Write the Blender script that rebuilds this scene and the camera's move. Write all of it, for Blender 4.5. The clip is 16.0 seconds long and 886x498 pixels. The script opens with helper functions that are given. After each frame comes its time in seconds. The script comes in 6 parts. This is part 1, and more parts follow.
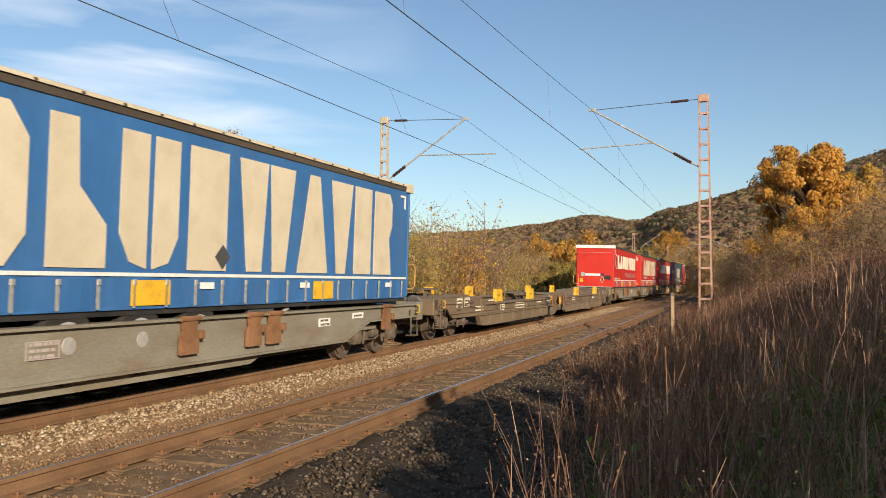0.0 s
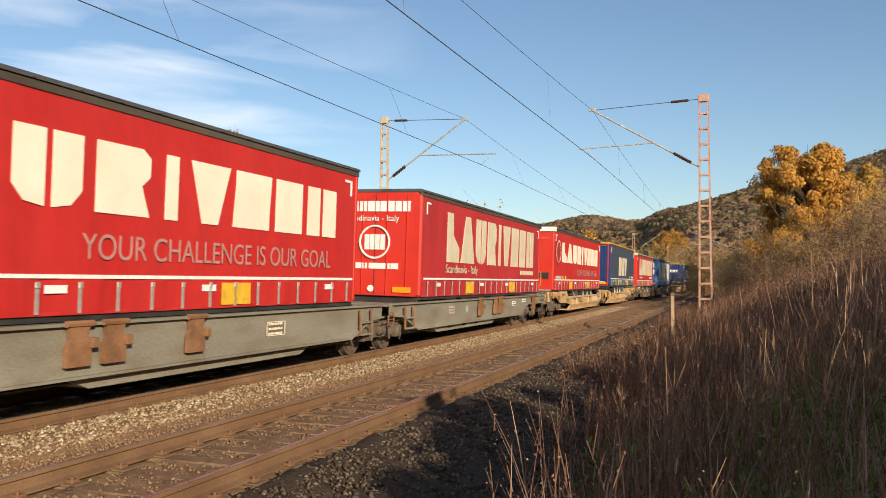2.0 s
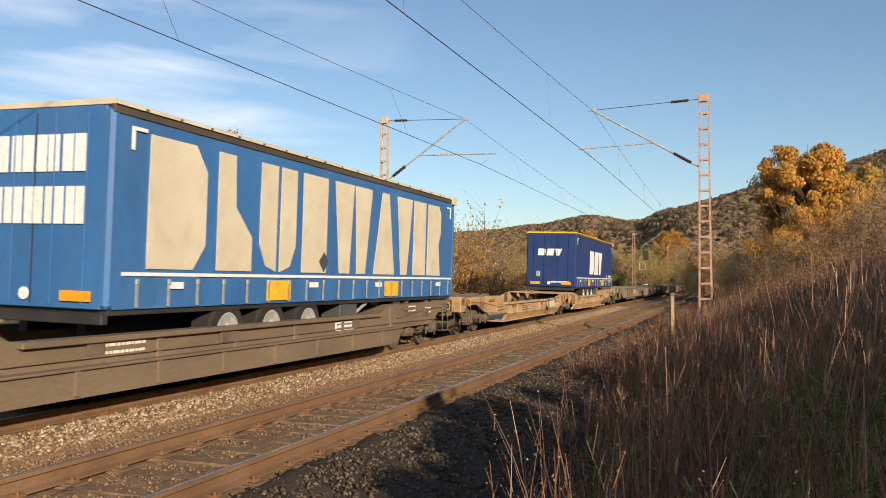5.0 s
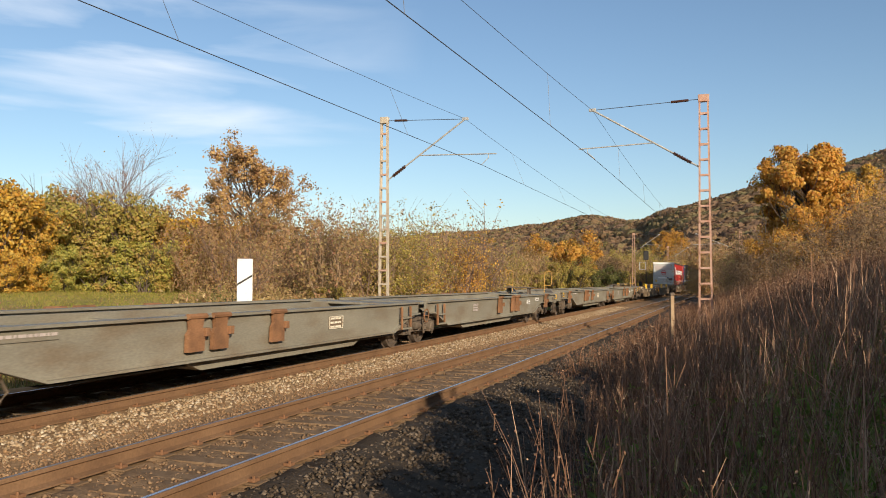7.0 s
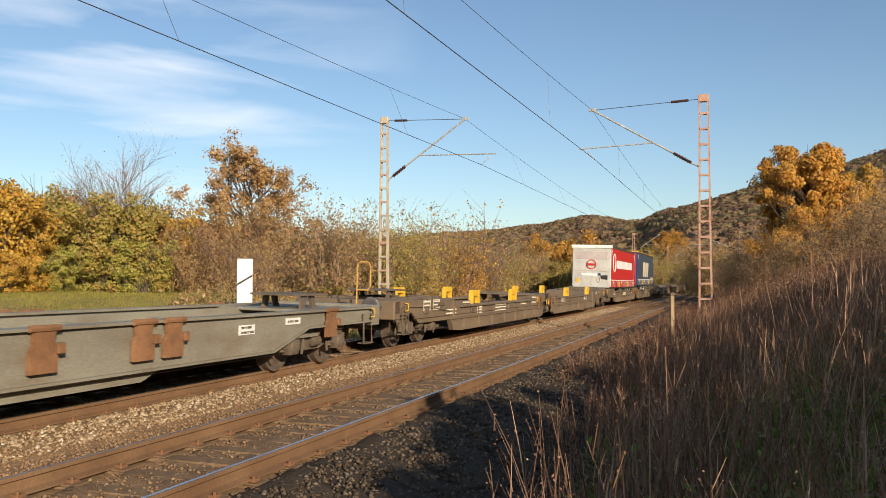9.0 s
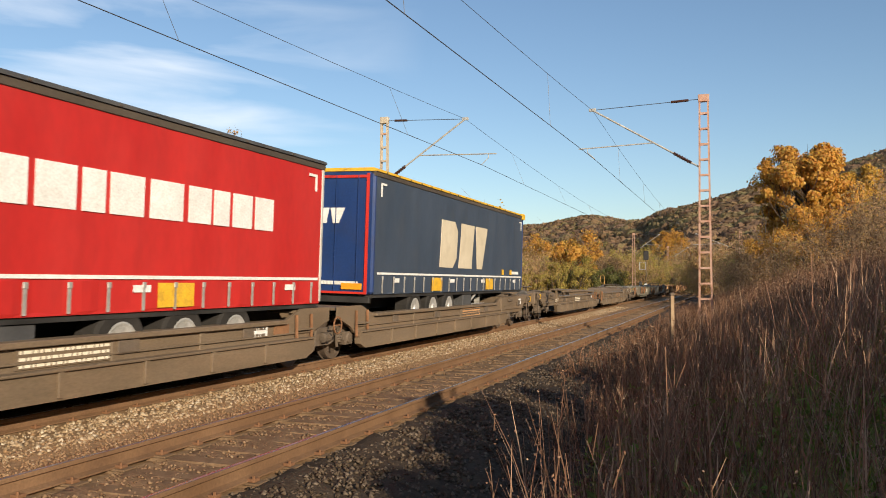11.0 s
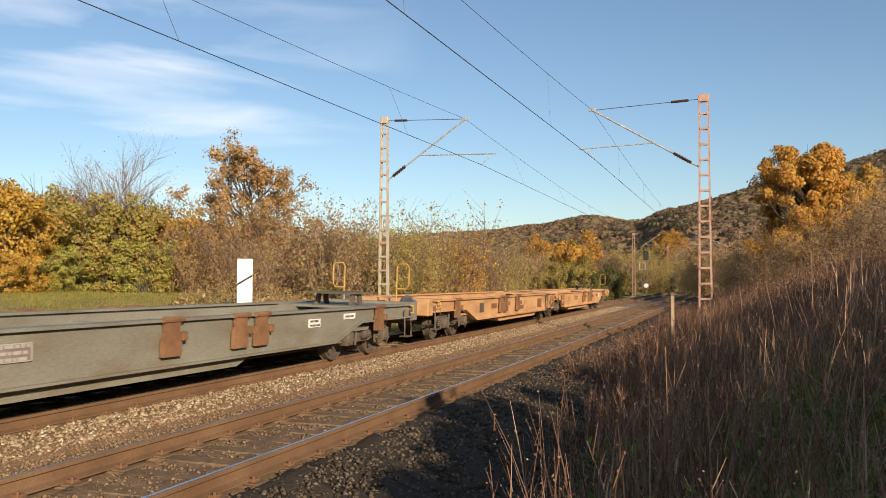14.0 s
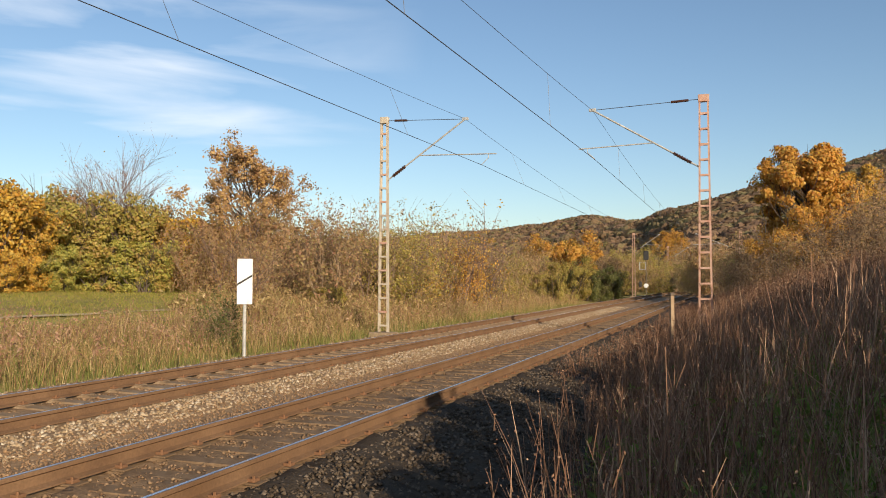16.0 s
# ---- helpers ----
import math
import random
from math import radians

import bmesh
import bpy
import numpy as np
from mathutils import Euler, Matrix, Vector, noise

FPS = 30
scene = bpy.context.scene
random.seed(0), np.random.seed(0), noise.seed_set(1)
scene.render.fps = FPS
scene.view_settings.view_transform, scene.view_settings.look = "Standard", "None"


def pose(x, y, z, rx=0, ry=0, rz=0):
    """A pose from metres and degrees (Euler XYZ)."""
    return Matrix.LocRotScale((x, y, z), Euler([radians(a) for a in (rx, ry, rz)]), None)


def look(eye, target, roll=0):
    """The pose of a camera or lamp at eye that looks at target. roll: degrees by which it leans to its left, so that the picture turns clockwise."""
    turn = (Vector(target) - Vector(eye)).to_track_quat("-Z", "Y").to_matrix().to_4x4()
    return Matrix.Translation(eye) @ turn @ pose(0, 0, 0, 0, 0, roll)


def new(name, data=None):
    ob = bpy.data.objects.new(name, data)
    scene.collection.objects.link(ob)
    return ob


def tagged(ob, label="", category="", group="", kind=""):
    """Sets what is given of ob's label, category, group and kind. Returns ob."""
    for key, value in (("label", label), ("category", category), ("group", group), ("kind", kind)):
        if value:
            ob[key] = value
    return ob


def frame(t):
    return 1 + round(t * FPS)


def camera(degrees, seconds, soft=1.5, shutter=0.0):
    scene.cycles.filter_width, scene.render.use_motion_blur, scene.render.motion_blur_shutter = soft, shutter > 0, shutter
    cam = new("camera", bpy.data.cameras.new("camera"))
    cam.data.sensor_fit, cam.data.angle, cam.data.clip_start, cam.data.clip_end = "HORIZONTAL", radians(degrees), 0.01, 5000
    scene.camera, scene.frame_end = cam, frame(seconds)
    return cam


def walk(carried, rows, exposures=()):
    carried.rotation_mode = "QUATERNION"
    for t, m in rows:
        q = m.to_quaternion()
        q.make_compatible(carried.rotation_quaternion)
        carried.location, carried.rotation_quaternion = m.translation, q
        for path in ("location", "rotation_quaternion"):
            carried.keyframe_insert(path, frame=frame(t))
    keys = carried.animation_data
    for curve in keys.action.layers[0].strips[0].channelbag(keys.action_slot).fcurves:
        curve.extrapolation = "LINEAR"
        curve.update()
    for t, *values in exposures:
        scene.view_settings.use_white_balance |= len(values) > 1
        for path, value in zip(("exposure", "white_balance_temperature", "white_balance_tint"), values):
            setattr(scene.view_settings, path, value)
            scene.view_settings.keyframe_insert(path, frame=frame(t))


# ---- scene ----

# camera: it stands still beside the line
cam = camera(56.93, 16.0, soft=0.95, shutter=0.04)
EYE = pose(0, 0, 1.645, 90 + 2.319, 0, 0) @ pose(0, 0, 0, 0, 0, 0.137)
walk(cam, [(0, EYE), (16, EYE)], exposures=[(0, 0.32), (16, 0.32)])

# sky and low autumn sun from behind and to one side
SUN_AZ, SUN_EL = radians(155), radians(18)      # clockwise from +y
world = bpy.data.worlds.new("sky")
scene.world = world
world.use_nodes = True
wn, wl = world.node_tree.nodes, world.node_tree.links
wn.clear()
sky = wn.new("ShaderNodeTexSky")
sky.sky_type, sky.sun_disc = "NISHITA", False
sky.sun_elevation, sky.sun_rotation = SUN_EL, SUN_AZ
sky.air_density, sky.dust_density, sky.ozone_density = 1.0, 0.55, 2.4
wc = wn.new("ShaderNodeTexCoord")
wm = wn.new("ShaderNodeMapping")
wm.inputs["Scale"].default_value = (2.2, 1.0, 13.0)
wm.inputs["Rotation"].default_value = (0, radians(6), 0)
wz = wn.new("ShaderNodeTexNoise")
wz.inputs["Scale"].default_value, wz.inputs["Detail"].default_value, wz.inputs["Distortion"].default_value = 1.3, 7, 0.35
wr = wn.new("ShaderNodeMapRange")
wr.inputs["From Min"].default_value, wr.inputs["From Max"].default_value = 0.52, 0.74
ws = wn.new("ShaderNodeSeparateXYZ")
wx = wn.new("ShaderNodeMapRange")
wx.inputs["From Min"].default_value, wx.inputs["From Max"].default_value = -0.02, -0.3
wk = wn.new("ShaderNodeMath")
wk.operation = "MULTIPLY"
wk2 = wn.new("ShaderNodeMath")
wk2.operation, wk2.inputs[1].default_value = "MULTIPLY", 0.75
wmix = wn.new("ShaderNodeMix")
wmix.data_type = "RGBA"
wmix.inputs["B"].default_value = (7.6, 8.0, 8.6, 1)
wb = wn.new("ShaderNodeBackground")
wb.inputs["Strength"].default_value = 0.108
wo = wn.new("ShaderNodeOutputWorld")
wl.new(wc.outputs["Generated"], wm.inputs["Vector"])
wl.new(wm.outputs["Vector"], wz.inputs["Vector"])
wl.new(wz.outputs["Fac"], wr.inputs["Value"])
wl.new(wc.outputs["Generated"], ws.inputs["Vector"])
wl.new(ws.outputs["X"], wx.inputs["Value"])
wl.new(wr.outputs["Result"], wk.inputs[0])
wl.new(wx.outputs["Result"], wk.inputs[1])
wl.new(wk.outputs[0], wk2.inputs[0])
wl.new(wk2.outputs[0], wmix.inputs["Factor"])
wl.new(sky.outputs["Color"], wmix.inputs["A"])
wl.new(wmix.outputs["Result"], wb.inputs["Color"])
wl.new(wb.outputs["Background"], wo.inputs["Surface"])

sun = new("sun", bpy.data.lights.new("sun", "SUN"))
sun.data.energy, sun.data.angle, sun.data.color = 5.0, radians(0.53), (1.0, 0.84, 0.63)
SUN_TO = Vector((math.sin(SUN_AZ) * math.cos(SUN_EL), math.cos(SUN_AZ) * math.cos(SUN_EL), math.sin(SUN_EL)))
sun.matrix_world = look((0, 0, 60), Vector((0, 0, 60)) - SUN_TO)


# ---- materials ----
def mat(name, colors, rough=0.7, metal=0.0, scale=1.0, fine=25.0, bump=0.1, dirt=None, dirt_amount=0.35, random_by="", stretch=(1, 1, 1), coat=0.0, sheer=0.0, grain=1.0):
    """Base colours blended by noise at two scales, with dirt, bump and uneven gloss. random_by: island or object."""
    m = bpy.data.materials.new(name)
    m.use_nodes = True
    n, l = m.node_tree.nodes, m.node_tree.links
    b = n["Principled BSDF"]
    tc = n.new("ShaderNodeTexCoord")
    mp = n.new("ShaderNodeMapping")
    mp.inputs["Scale"].default_value = stretch
    l.new(tc.outputs["Object"], mp.inputs["Vector"])
    big, small = n.new("ShaderNodeTexNoise"), n.new("ShaderNodeTexNoise")
    big.inputs["Scale"].default_value, big.inputs["Detail"].default_value = scale, 5
    small.inputs["Scale"].default_value, small.inputs["Detail"].default_value = fine, 4
    l.new(mp.outputs["Vector"], big.inputs["Vector"])
    l.new(mp.outputs["Vector"], small.inputs["Vector"])
    ramp = n.new("ShaderNodeValToRGB")
    el = ramp.color_ramp.elements
    k = len(colors)
    while len(el) < max(k, 2):
        el.new(0.5)
    if k == 1:
        colors = [tuple(c * 0.86 for c in colors[0]), tuple(min(1, c * 1.12) for c in colors[0])]
        k = 2
    lo, hi = (0.0, 1.0) if random_by else (0.3, 0.7)
    for i, c in enumerate(colors):
        el[i].position = lo + (hi - lo) * i / (k - 1)
        el[i].color = (*c, 1)
    if random_by == "island":
        src = n.new("ShaderNodeNewGeometry").outputs["Random Per Island"]
    elif random_by == "object":
        src = n.new("ShaderNodeObjectInfo").outputs["Random"]
    else:
        src = big.outputs["Fac"]
    l.new(src, ramp.inputs["Fac"])
    col = ramp.outputs["Color"]
    if dirt:
        rg = n.new("ShaderNodeMapRange")
        rg.inputs["From Min"].default_value, rg.inputs["From Max"].default_value = 0.45, 0.72
        rg.inputs["To Max"].default_value = dirt_amount
        mixn = n.new("ShaderNodeTexNoise")
        mixn.inputs["Scale"].default_value, mixn.inputs["Detail"].default_value = scale * 2.7, 8
        l.new(mp.outputs["Vector"], mixn.inputs["Vector"])
        l.new(mixn.outputs["Fac"], rg.inputs["Value"])
        mx = n.new("ShaderNodeMix")
        mx.data_type = "RGBA"
        mx.inputs["B"].default_value = (*dirt, 1)
        l.new(rg.outputs["Result"], mx.inputs["Factor"])
        l.new(col, mx.inputs["A"])
        col = mx.outputs["Result"]
    mv = n.new("ShaderNodeMapRange")
    mv.inputs["From Min"].default_value, mv.inputs["From Max"].default_value = 0.25, 0.75
    mv.inputs["To Min"].default_value, mv.inputs["To Max"].default_value = 1 - 0.18 * grain, 1 + 0.15 * grain
    l.new(small.outputs["Fac"], mv.inputs["Value"])
    mu = n.new("ShaderNodeMix")
    mu.data_type, mu.blend_type = "RGBA", "MULTIPLY"
    mu.inputs["Factor"].default_value = 1
    l.new(col, mu.inputs["A"])
    l.new(mv.outputs["Result"], mu.inputs["B"])
    l.new(mu.outputs["Result"], b.inputs["Base Color"])
    rr = n.new("ShaderNodeMapRange")
    rr.inputs["To Min"].default_value, rr.inputs["To Max"].default_value = max(0.05, rough - 0.12), min(1, rough + 0.12)
    l.new(big.outputs["Fac"], rr.inputs["Value"])
    l.new(rr.outputs["Result"], b.inputs["Roughness"])
    b.inputs["Specular IOR Level"].default_value = 0.12 if rough >= 0.85 else 0.5
    b.inputs["Metallic"].default_value = metal
    b.inputs["Coat Weight"].default_value = coat
    if bump:
        bp = n.new("ShaderNodeBump")
        bp.inputs["Strength"].default_value, bp.inputs["Distance"].default_value = bump, 0.02 if fine > 2 else 1.2
        l.new(small.outputs["Fac"], bp.inputs["Height"])
        l.new(bp.outputs["Normal"], b.inputs["Normal"])
    if sheer:
        tr = n.new("ShaderNodeBsdfTranslucent")
        ms = n.new("ShaderNodeMixShader")
        ms.inputs["Fac"].default_value = sheer
        l.new(mu.outputs["Result"], tr.inputs["Color"])
        l.new(b.outputs["BSDF"], ms.inputs[1])
        l.new(tr.outputs["BSDF"], ms.inputs[2])
        l.new(ms.outputs["Shader"], n["Material Output"].inputs["Surface"])
    return m


GREYG = mat("grey_green_paint", [(0.195, 0.178, 0.138), (0.265, 0.245, 0.19)], 0.6, 0, 0.8, 30, 0.06, (0.16, 0.11, 0.065), 0.6, stretch=(0.5, 1, 1.6))
DARK = mat("dark_brown_paint", [(0.138, 0.099, 0.062), (0.190, 0.139, 0.090)], 0.6, 0, 0.8, 30, 0.06, (0.23, 0.155, 0.095), 0.5, stretch=(0.5, 1, 1.6))
TANDIRT = mat("brown_dusty_tan_paint", [(0.42, 0.26, 0.125), (0.52, 0.335, 0.17)], 0.6, 0, 0.8, 30, 0.06, (0.17, 0.10, 0.06), 0.6, stretch=(0.5, 1, 1.6))
TAN = mat("dusty_tan_paint", [(0.50, 0.33, 0.155), (0.60, 0.41, 0.21)], 0.6, 0, 0.8, 30, 0.06, (0.22, 0.12, 0.06), 0.6, stretch=(0.5, 1, 1.6))
ORANGE = mat("faded_orange_paint", [(0.54, 0.285, 0.12), (0.64, 0.365, 0.17)], 0.6, 0, 0.8, 30, 0.06, (0.26, 0.13, 0.07), 0.5, stretch=(0.5, 1, 1.6))
RUSTY = mat("rusty_steel", [(0.19, 0.095, 0.048), (0.29, 0.15, 0.078)], 0.85, 0, 2, 40, 0.15, (0.06, 0.04, 0.03), 0.4)
BOGIE = mat("grimy_bogie_steel", [(0.075, 0.057, 0.041), (0.16, 0.122, 0.088)], 0.8, 0, 2.5, 40, 0.15, (0.17, 0.11, 0.065), 0.4)
WHEEL = mat("wheel_steel", [(0.10, 0.075, 0.055), (0.16, 0.12, 0.09)], 0.55, 0.3, 3, 40, 0.08)
BLACK = mat("black_steel", [(0.018, 0.017, 0.016), (0.04, 0.037, 0.034)], 0.6, 0, 2, 40, 0.1)
BUFFER = mat("greasy_buffer_steel", [(0.075, 0.07, 0.066), (0.14, 0.13, 0.12)], 0.5, 0, 3, 40, 0.08, (0.04, 0.03, 0.024), 0.5)
RUBBER = mat("tyre_rubber", [(0.022, 0.021, 0.02), (0.05, 0.045, 0.04)], 0.85, 0, 3, 60, 0.1)
YELLOW = mat("signal_yellow_paint", [(0.72, 0.40, 0.02), (0.8, 0.48, 0.04)], 0.5, 0, 3, 40, 0.05, (0.3, 0.17, 0.05), 0.4)
OCHRE = mat("faded_ochre_paint", [(0.55, 0.30, 0.06), (0.64, 0.37, 0.10)], 0.6, 0, 3, 40, 0.05, (0.34, 0.18, 0.08), 0.5)
ORLAMP = mat("orange_reflective_plate", [(0.85, 0.27, 0.01), (0.9, 0.33, 0.02)], 0.4, 0, 4, 30, 0.02)
WARMW = mat("warm_white_print", [(0.74, 0.66, 0.52), (0.80, 0.73, 0.59)], 0.55, 0, 0.9, 20, 0.01, (0.62, 0.54, 0.40), 0.35, grain=0.2)
RAILBROWN = mat("dark_brown_roof_rail", [(0.045, 0.034, 0.026), (0.085, 0.066, 0.048)], 0.7, 0, 0.8, 30, 0.04, (0.12, 0.09, 0.06), 0.4, stretch=(0.4, 1, 1))
WHITE = mat("white_paint", [(0.72, 0.71, 0.68), (0.82, 0.81, 0.78)], 0.5, 0, 2, 30, 0.03, (0.45, 0.4, 0.33), 0.25)
CREAM = mat("cream_print", [(0.56, 0.48, 0.345), (0.63, 0.55, 0.41)], 0.55, 0, 0.9, 20, 0.02, (0.42, 0.35, 0.24), 0.45, grain=0.25)
REDC = mat("red_curtain", [(0.42, 0.014, 0.011), (0.485, 0.021, 0.016)], 0.6, 0, 0.7, 8, 0.05, (0.42, 0.03, 0.025), 0.35, stretch=(1, 1, 0.5), grain=0.5)
REDP = mat("red_paint", [(0.52, 0.022, 0.011), (0.58, 0.032, 0.016)], 0.5, 0, 0.9, 20, 0.008, (0.42, 0.03, 0.025), 0.4, grain=0.3)
DEEPRED = mat("deep_red_curtain", [(0.36, 0.018, 0.02), (0.45, 0.026, 0.026)], 0.6, 0, 0.7, 8, 0.05, (0.25, 0.03, 0.03), 0.4, stretch=(1, 1, 0.5), grain=0.5)
NAVYC = mat("navy_curtain", [(0.034, 0.050, 0.078), (0.046, 0.064, 0.096)], 0.6, 0, 0.7, 8, 0.05, (0.055, 0.066, 0.085), 0.5, stretch=(1, 1, 0.5), grain=0.5)
NAVYP = mat("navy_paint", [(0.012, 0.035, 0.125), (0.018, 0.046, 0.16)], 0.35, 0, 0.9, 20, 0.03, (0.03, 0.04, 0.09), 0.4)
BLUEC = mat("blue_curtain", [(0.028, 0.115, 0.30), (0.038, 0.145, 0.36)], 0.6, 0, 0.7, 8, 0.05, (0.06, 0.12, 0.22), 0.4, stretch=(1, 1, 0.5), grain=0.5)
ROYAL = mat("royal_blue_curtain", [(0.012, 0.032, 0.13), (0.018, 0.044, 0.165)], 0.6, 0, 0.7, 8, 0.05, (0.03, 0.045, 0.15), 0.4, stretch=(1, 1, 0.5), grain=0.5)
GREYPR = mat("grey_print", [(0.42, 0.36, 0.34), (0.5, 0.43, 0.4)], 0.55, 0, 2, 20, 0.02)
SILVERP = mat("dusty_pale_grey_paint", [(0.46, 0.45, 0.42), (0.55, 0.54, 0.50)], 0.5, 0, 1.5, 25, 0.03, (0.34, 0.31, 0.27), 0.5)
DKGREY = mat("dark_grey_fabric", [(0.05, 0.05, 0.052), (0.08, 0.08, 0.08)], 0.7, 0, 2, 20, 0.05)
ALU = mat("worn_aluminium", [(0.42, 0.41, 0.38), (0.55, 0.53, 0.49)], 0.5, 0.35, 3, 40, 0.05, (0.2, 0.17, 0.13), 0.4)
GALV = mat("weathered_mast_steel", [(0.42, 0.36, 0.28), (0.52, 0.45, 0.35)], 0.75, 0, 1.5, 25, 0.08, (0.33, 0.21, 0.13), 0.5)
REDMAST = mat("red_oxide_mast_steel", [(0.42, 0.235, 0.165), (0.50, 0.33, 0.25)], 0.75, 0, 1.5, 25, 0.08, (0.38, 0.15, 0.09), 0.6)
WIRE = mat("copper_wire", [(0.06, 0.06, 0.065), (0.10, 0.095, 0.09)], 0.5, 0.5, 3, 20, 0.0)
INSUL = mat("brown_porcelain", [(0.05, 0.022, 0.015), (0.07, 0.03, 0.02)], 0.25, 0, 3, 20, 0.0)
RAILSIDE = mat("rusty_rail", [(0.16, 0.090, 0.048), (0.22, 0.13, 0.072)], 0.85, 0, 1.2, 40, 0.15, (0.13, 0.075, 0.045), 0.5)
RAILTOP = mat("polished_rail_head", [(0.45, 0.46, 0.5), (0.55, 0.56, 0.6)], 0.28, 0.9, 2, 40, 0.02)
SLEEPER = mat("dirty_concrete_sleeper", [(0.17, 0.11, 0.063), (0.25, 0.168, 0.10)], 0.9, 0, 2.5, 30, 0.3, (0.12, 0.074, 0.042), 0.6)
SLEEPER2 = mat("pale_concrete_sleeper", [(0.24, 0.165, 0.10), (0.34, 0.25, 0.16)], 0.9, 0, 2.5, 30, 0.25, (0.15, 0.095, 0.055), 0.5)
BALLAST = mat("ballast_bed", [(0.25, 0.155, 0.082), (0.35, 0.23, 0.13)], 0.95, 0, 5, 34, 0.6, (0.15, 0.09, 0.05), 0.5)
STONE = mat("ballast_stones", [(0.16, 0.095, 0.05), (0.25, 0.155, 0.082), (0.30, 0.19, 0.105), (0.32, 0.205, 0.118), (0.20, 0.11, 0.058), (0.36, 0.255, 0.16)], 0.92, 0, 4, 40, 0.3, random_by="island")
STONE2 = mat("pale_ballast_stones", [(0.24, 0.16, 0.09), (0.36, 0.26, 0.155), (0.29, 0.2, 0.11), (0.46, 0.36, 0.24), (0.31, 0.19, 0.10), (0.55, 0.46, 0.34)], 0.92, 0, 4, 40, 0.3, random_by="island")
# Dark earth of the cess, with the bank's shade put into its colour.
SHADEDCESS = mat("shade_darkened_earth", [(0.045, 0.032, 0.021), (0.082, 0.060, 0.040)], 0.95, 0, 4, 30, 0.8, (0.11, 0.08, 0.052), 0.5)
TRACKBED = mat("dark_brown_ballast", [(0.16, 0.10, 0.056), (0.26, 0.17, 0.098)], 0.95, 0, 5, 34, 0.7, (0.12, 0.074, 0.042), 0.5)
DSTONE = mat("dark_ballast_stones", [(0.13, 0.082, 0.046), (0.20, 0.128, 0.072), (0.26, 0.17, 0.10), (0.165, 0.095, 0.053), (0.31, 0.215, 0.13)], 0.92, 0, 4, 40, 0.3, random_by="island")
# Cess stones, also coloured darker for the shade lying on them.
CSTONE = mat("shade_darkened_stones", [(0.048, 0.034, 0.022), (0.085, 0.062, 0.042), (0.115, 0.086, 0.06), (0.17, 0.132, 0.097), (0.066, 0.046, 0.029)], 0.92, 0, 4, 40, 0.3, random_by="island")
SOIL = mat("grassy_ground", [(0.19, 0.18, 0.045), (0.30, 0.24, 0.09), (0.25, 0.24, 0.055)], 0.95, 0, 0.35, 9, 0.6, (0.20, 0.13, 0.065), 0.5)
EARTH = mat("pale_trodden_earth", [(0.42, 0.33, 0.2), (0.52, 0.42, 0.27)], 0.95, 0, 3, 30, 0.3, (0.3, 0.24, 0.1), 0.5)
BARK = mat("grey_brown_bark", [(0.075, 0.055, 0.04), (0.15, 0.115, 0.085)], 0.95, 0, 4, 30, 0.5)
TWIGS = mat("brown_scrub_twigs", [(0.30, 0.205, 0.125), (0.42, 0.30, 0.19)], 0.95, 0, 4, 30, 0.2)
TWIG = mat("bare_twigs", [(0.14, 0.09, 0.072), (0.21, 0.14, 0.115)], 0.95, 0, 4, 30, 0.2)


def leaf(name, cols, sheer=0.35):
    return mat(name, cols, 0.6, 0, 2, 20, 0, random_by="island", sheer=sheer)


GOLD = leaf("golden_leaves", [(0.66, 0.32, 0.025), (0.52, 0.22, 0.02), (0.72, 0.42, 0.04), (0.38, 0.15, 0.02), (0.6, 0.37, 0.05)])
OLIVE = leaf("olive_green_leaves", [(0.29, 0.25, 0.05), (0.40, 0.33, 0.065), (0.22, 0.19, 0.045), (0.52, 0.41, 0.08), (0.42, 0.27, 0.08), (0.34, 0.21, 0.07)])
LIMEL = leaf("yellow_green_leaves", [(0.28, 0.29, 0.055), (0.40, 0.38, 0.075), (0.20, 0.21, 0.045), (0.52, 0.44, 0.09), (0.46, 0.34, 0.08)])
BROWNL = leaf("brown_orange_leaves", [(0.42, 0.24, 0.11), (0.50, 0.30, 0.13), (0.33, 0.19, 0.09), (0.55, 0.36, 0.16), (0.38, 0.26, 0.12)])
RUSSET = leaf("russet_leaves", [(0.38, 0.20, 0.10), (0.42, 0.25, 0.12), (0.32, 0.20, 0.085), (0.36, 0.27, 0.085), (0.27, 0.20, 0.07), (0.47, 0.31, 0.14), (0.34, 0.145, 0.085)])
OAKL = leaf("tawny_oak_leaves", [(0.42, 0.24, 0.11), (0.50, 0.30, 0.13), (0.34, 0.19, 0.09), (0.56, 0.36, 0.13), (0.40, 0.25, 0.10), (0.62, 0.38, 0.10)])
GOLDOAK = leaf("golden_oak_leaves", [(0.62, 0.34, 0.045), (0.52, 0.28, 0.04), (0.66, 0.42, 0.06), (0.40, 0.24, 0.04)])
DARKL = leaf("dark_brown_leaves", [(0.17, 0.095, 0.05), (0.23, 0.135, 0.07), (0.13, 0.075, 0.04), (0.30, 0.18, 0.085), (0.19, 0.13, 0.055)])
YELLOWL = leaf("yellow_leaves", [(0.66, 0.40, 0.05), (0.60, 0.32, 0.04), (0.50, 0.25, 0.045), (0.40, 0.28, 0.05), (0.70, 0.46, 0.08), (0.30, 0.22, 0.045)])
GREENL = leaf("dark_green_leaves", [(0.095, 0.11, 0.028), (0.15, 0.16, 0.04), (0.22, 0.20, 0.05), (0.075, 0.082, 0.025)])
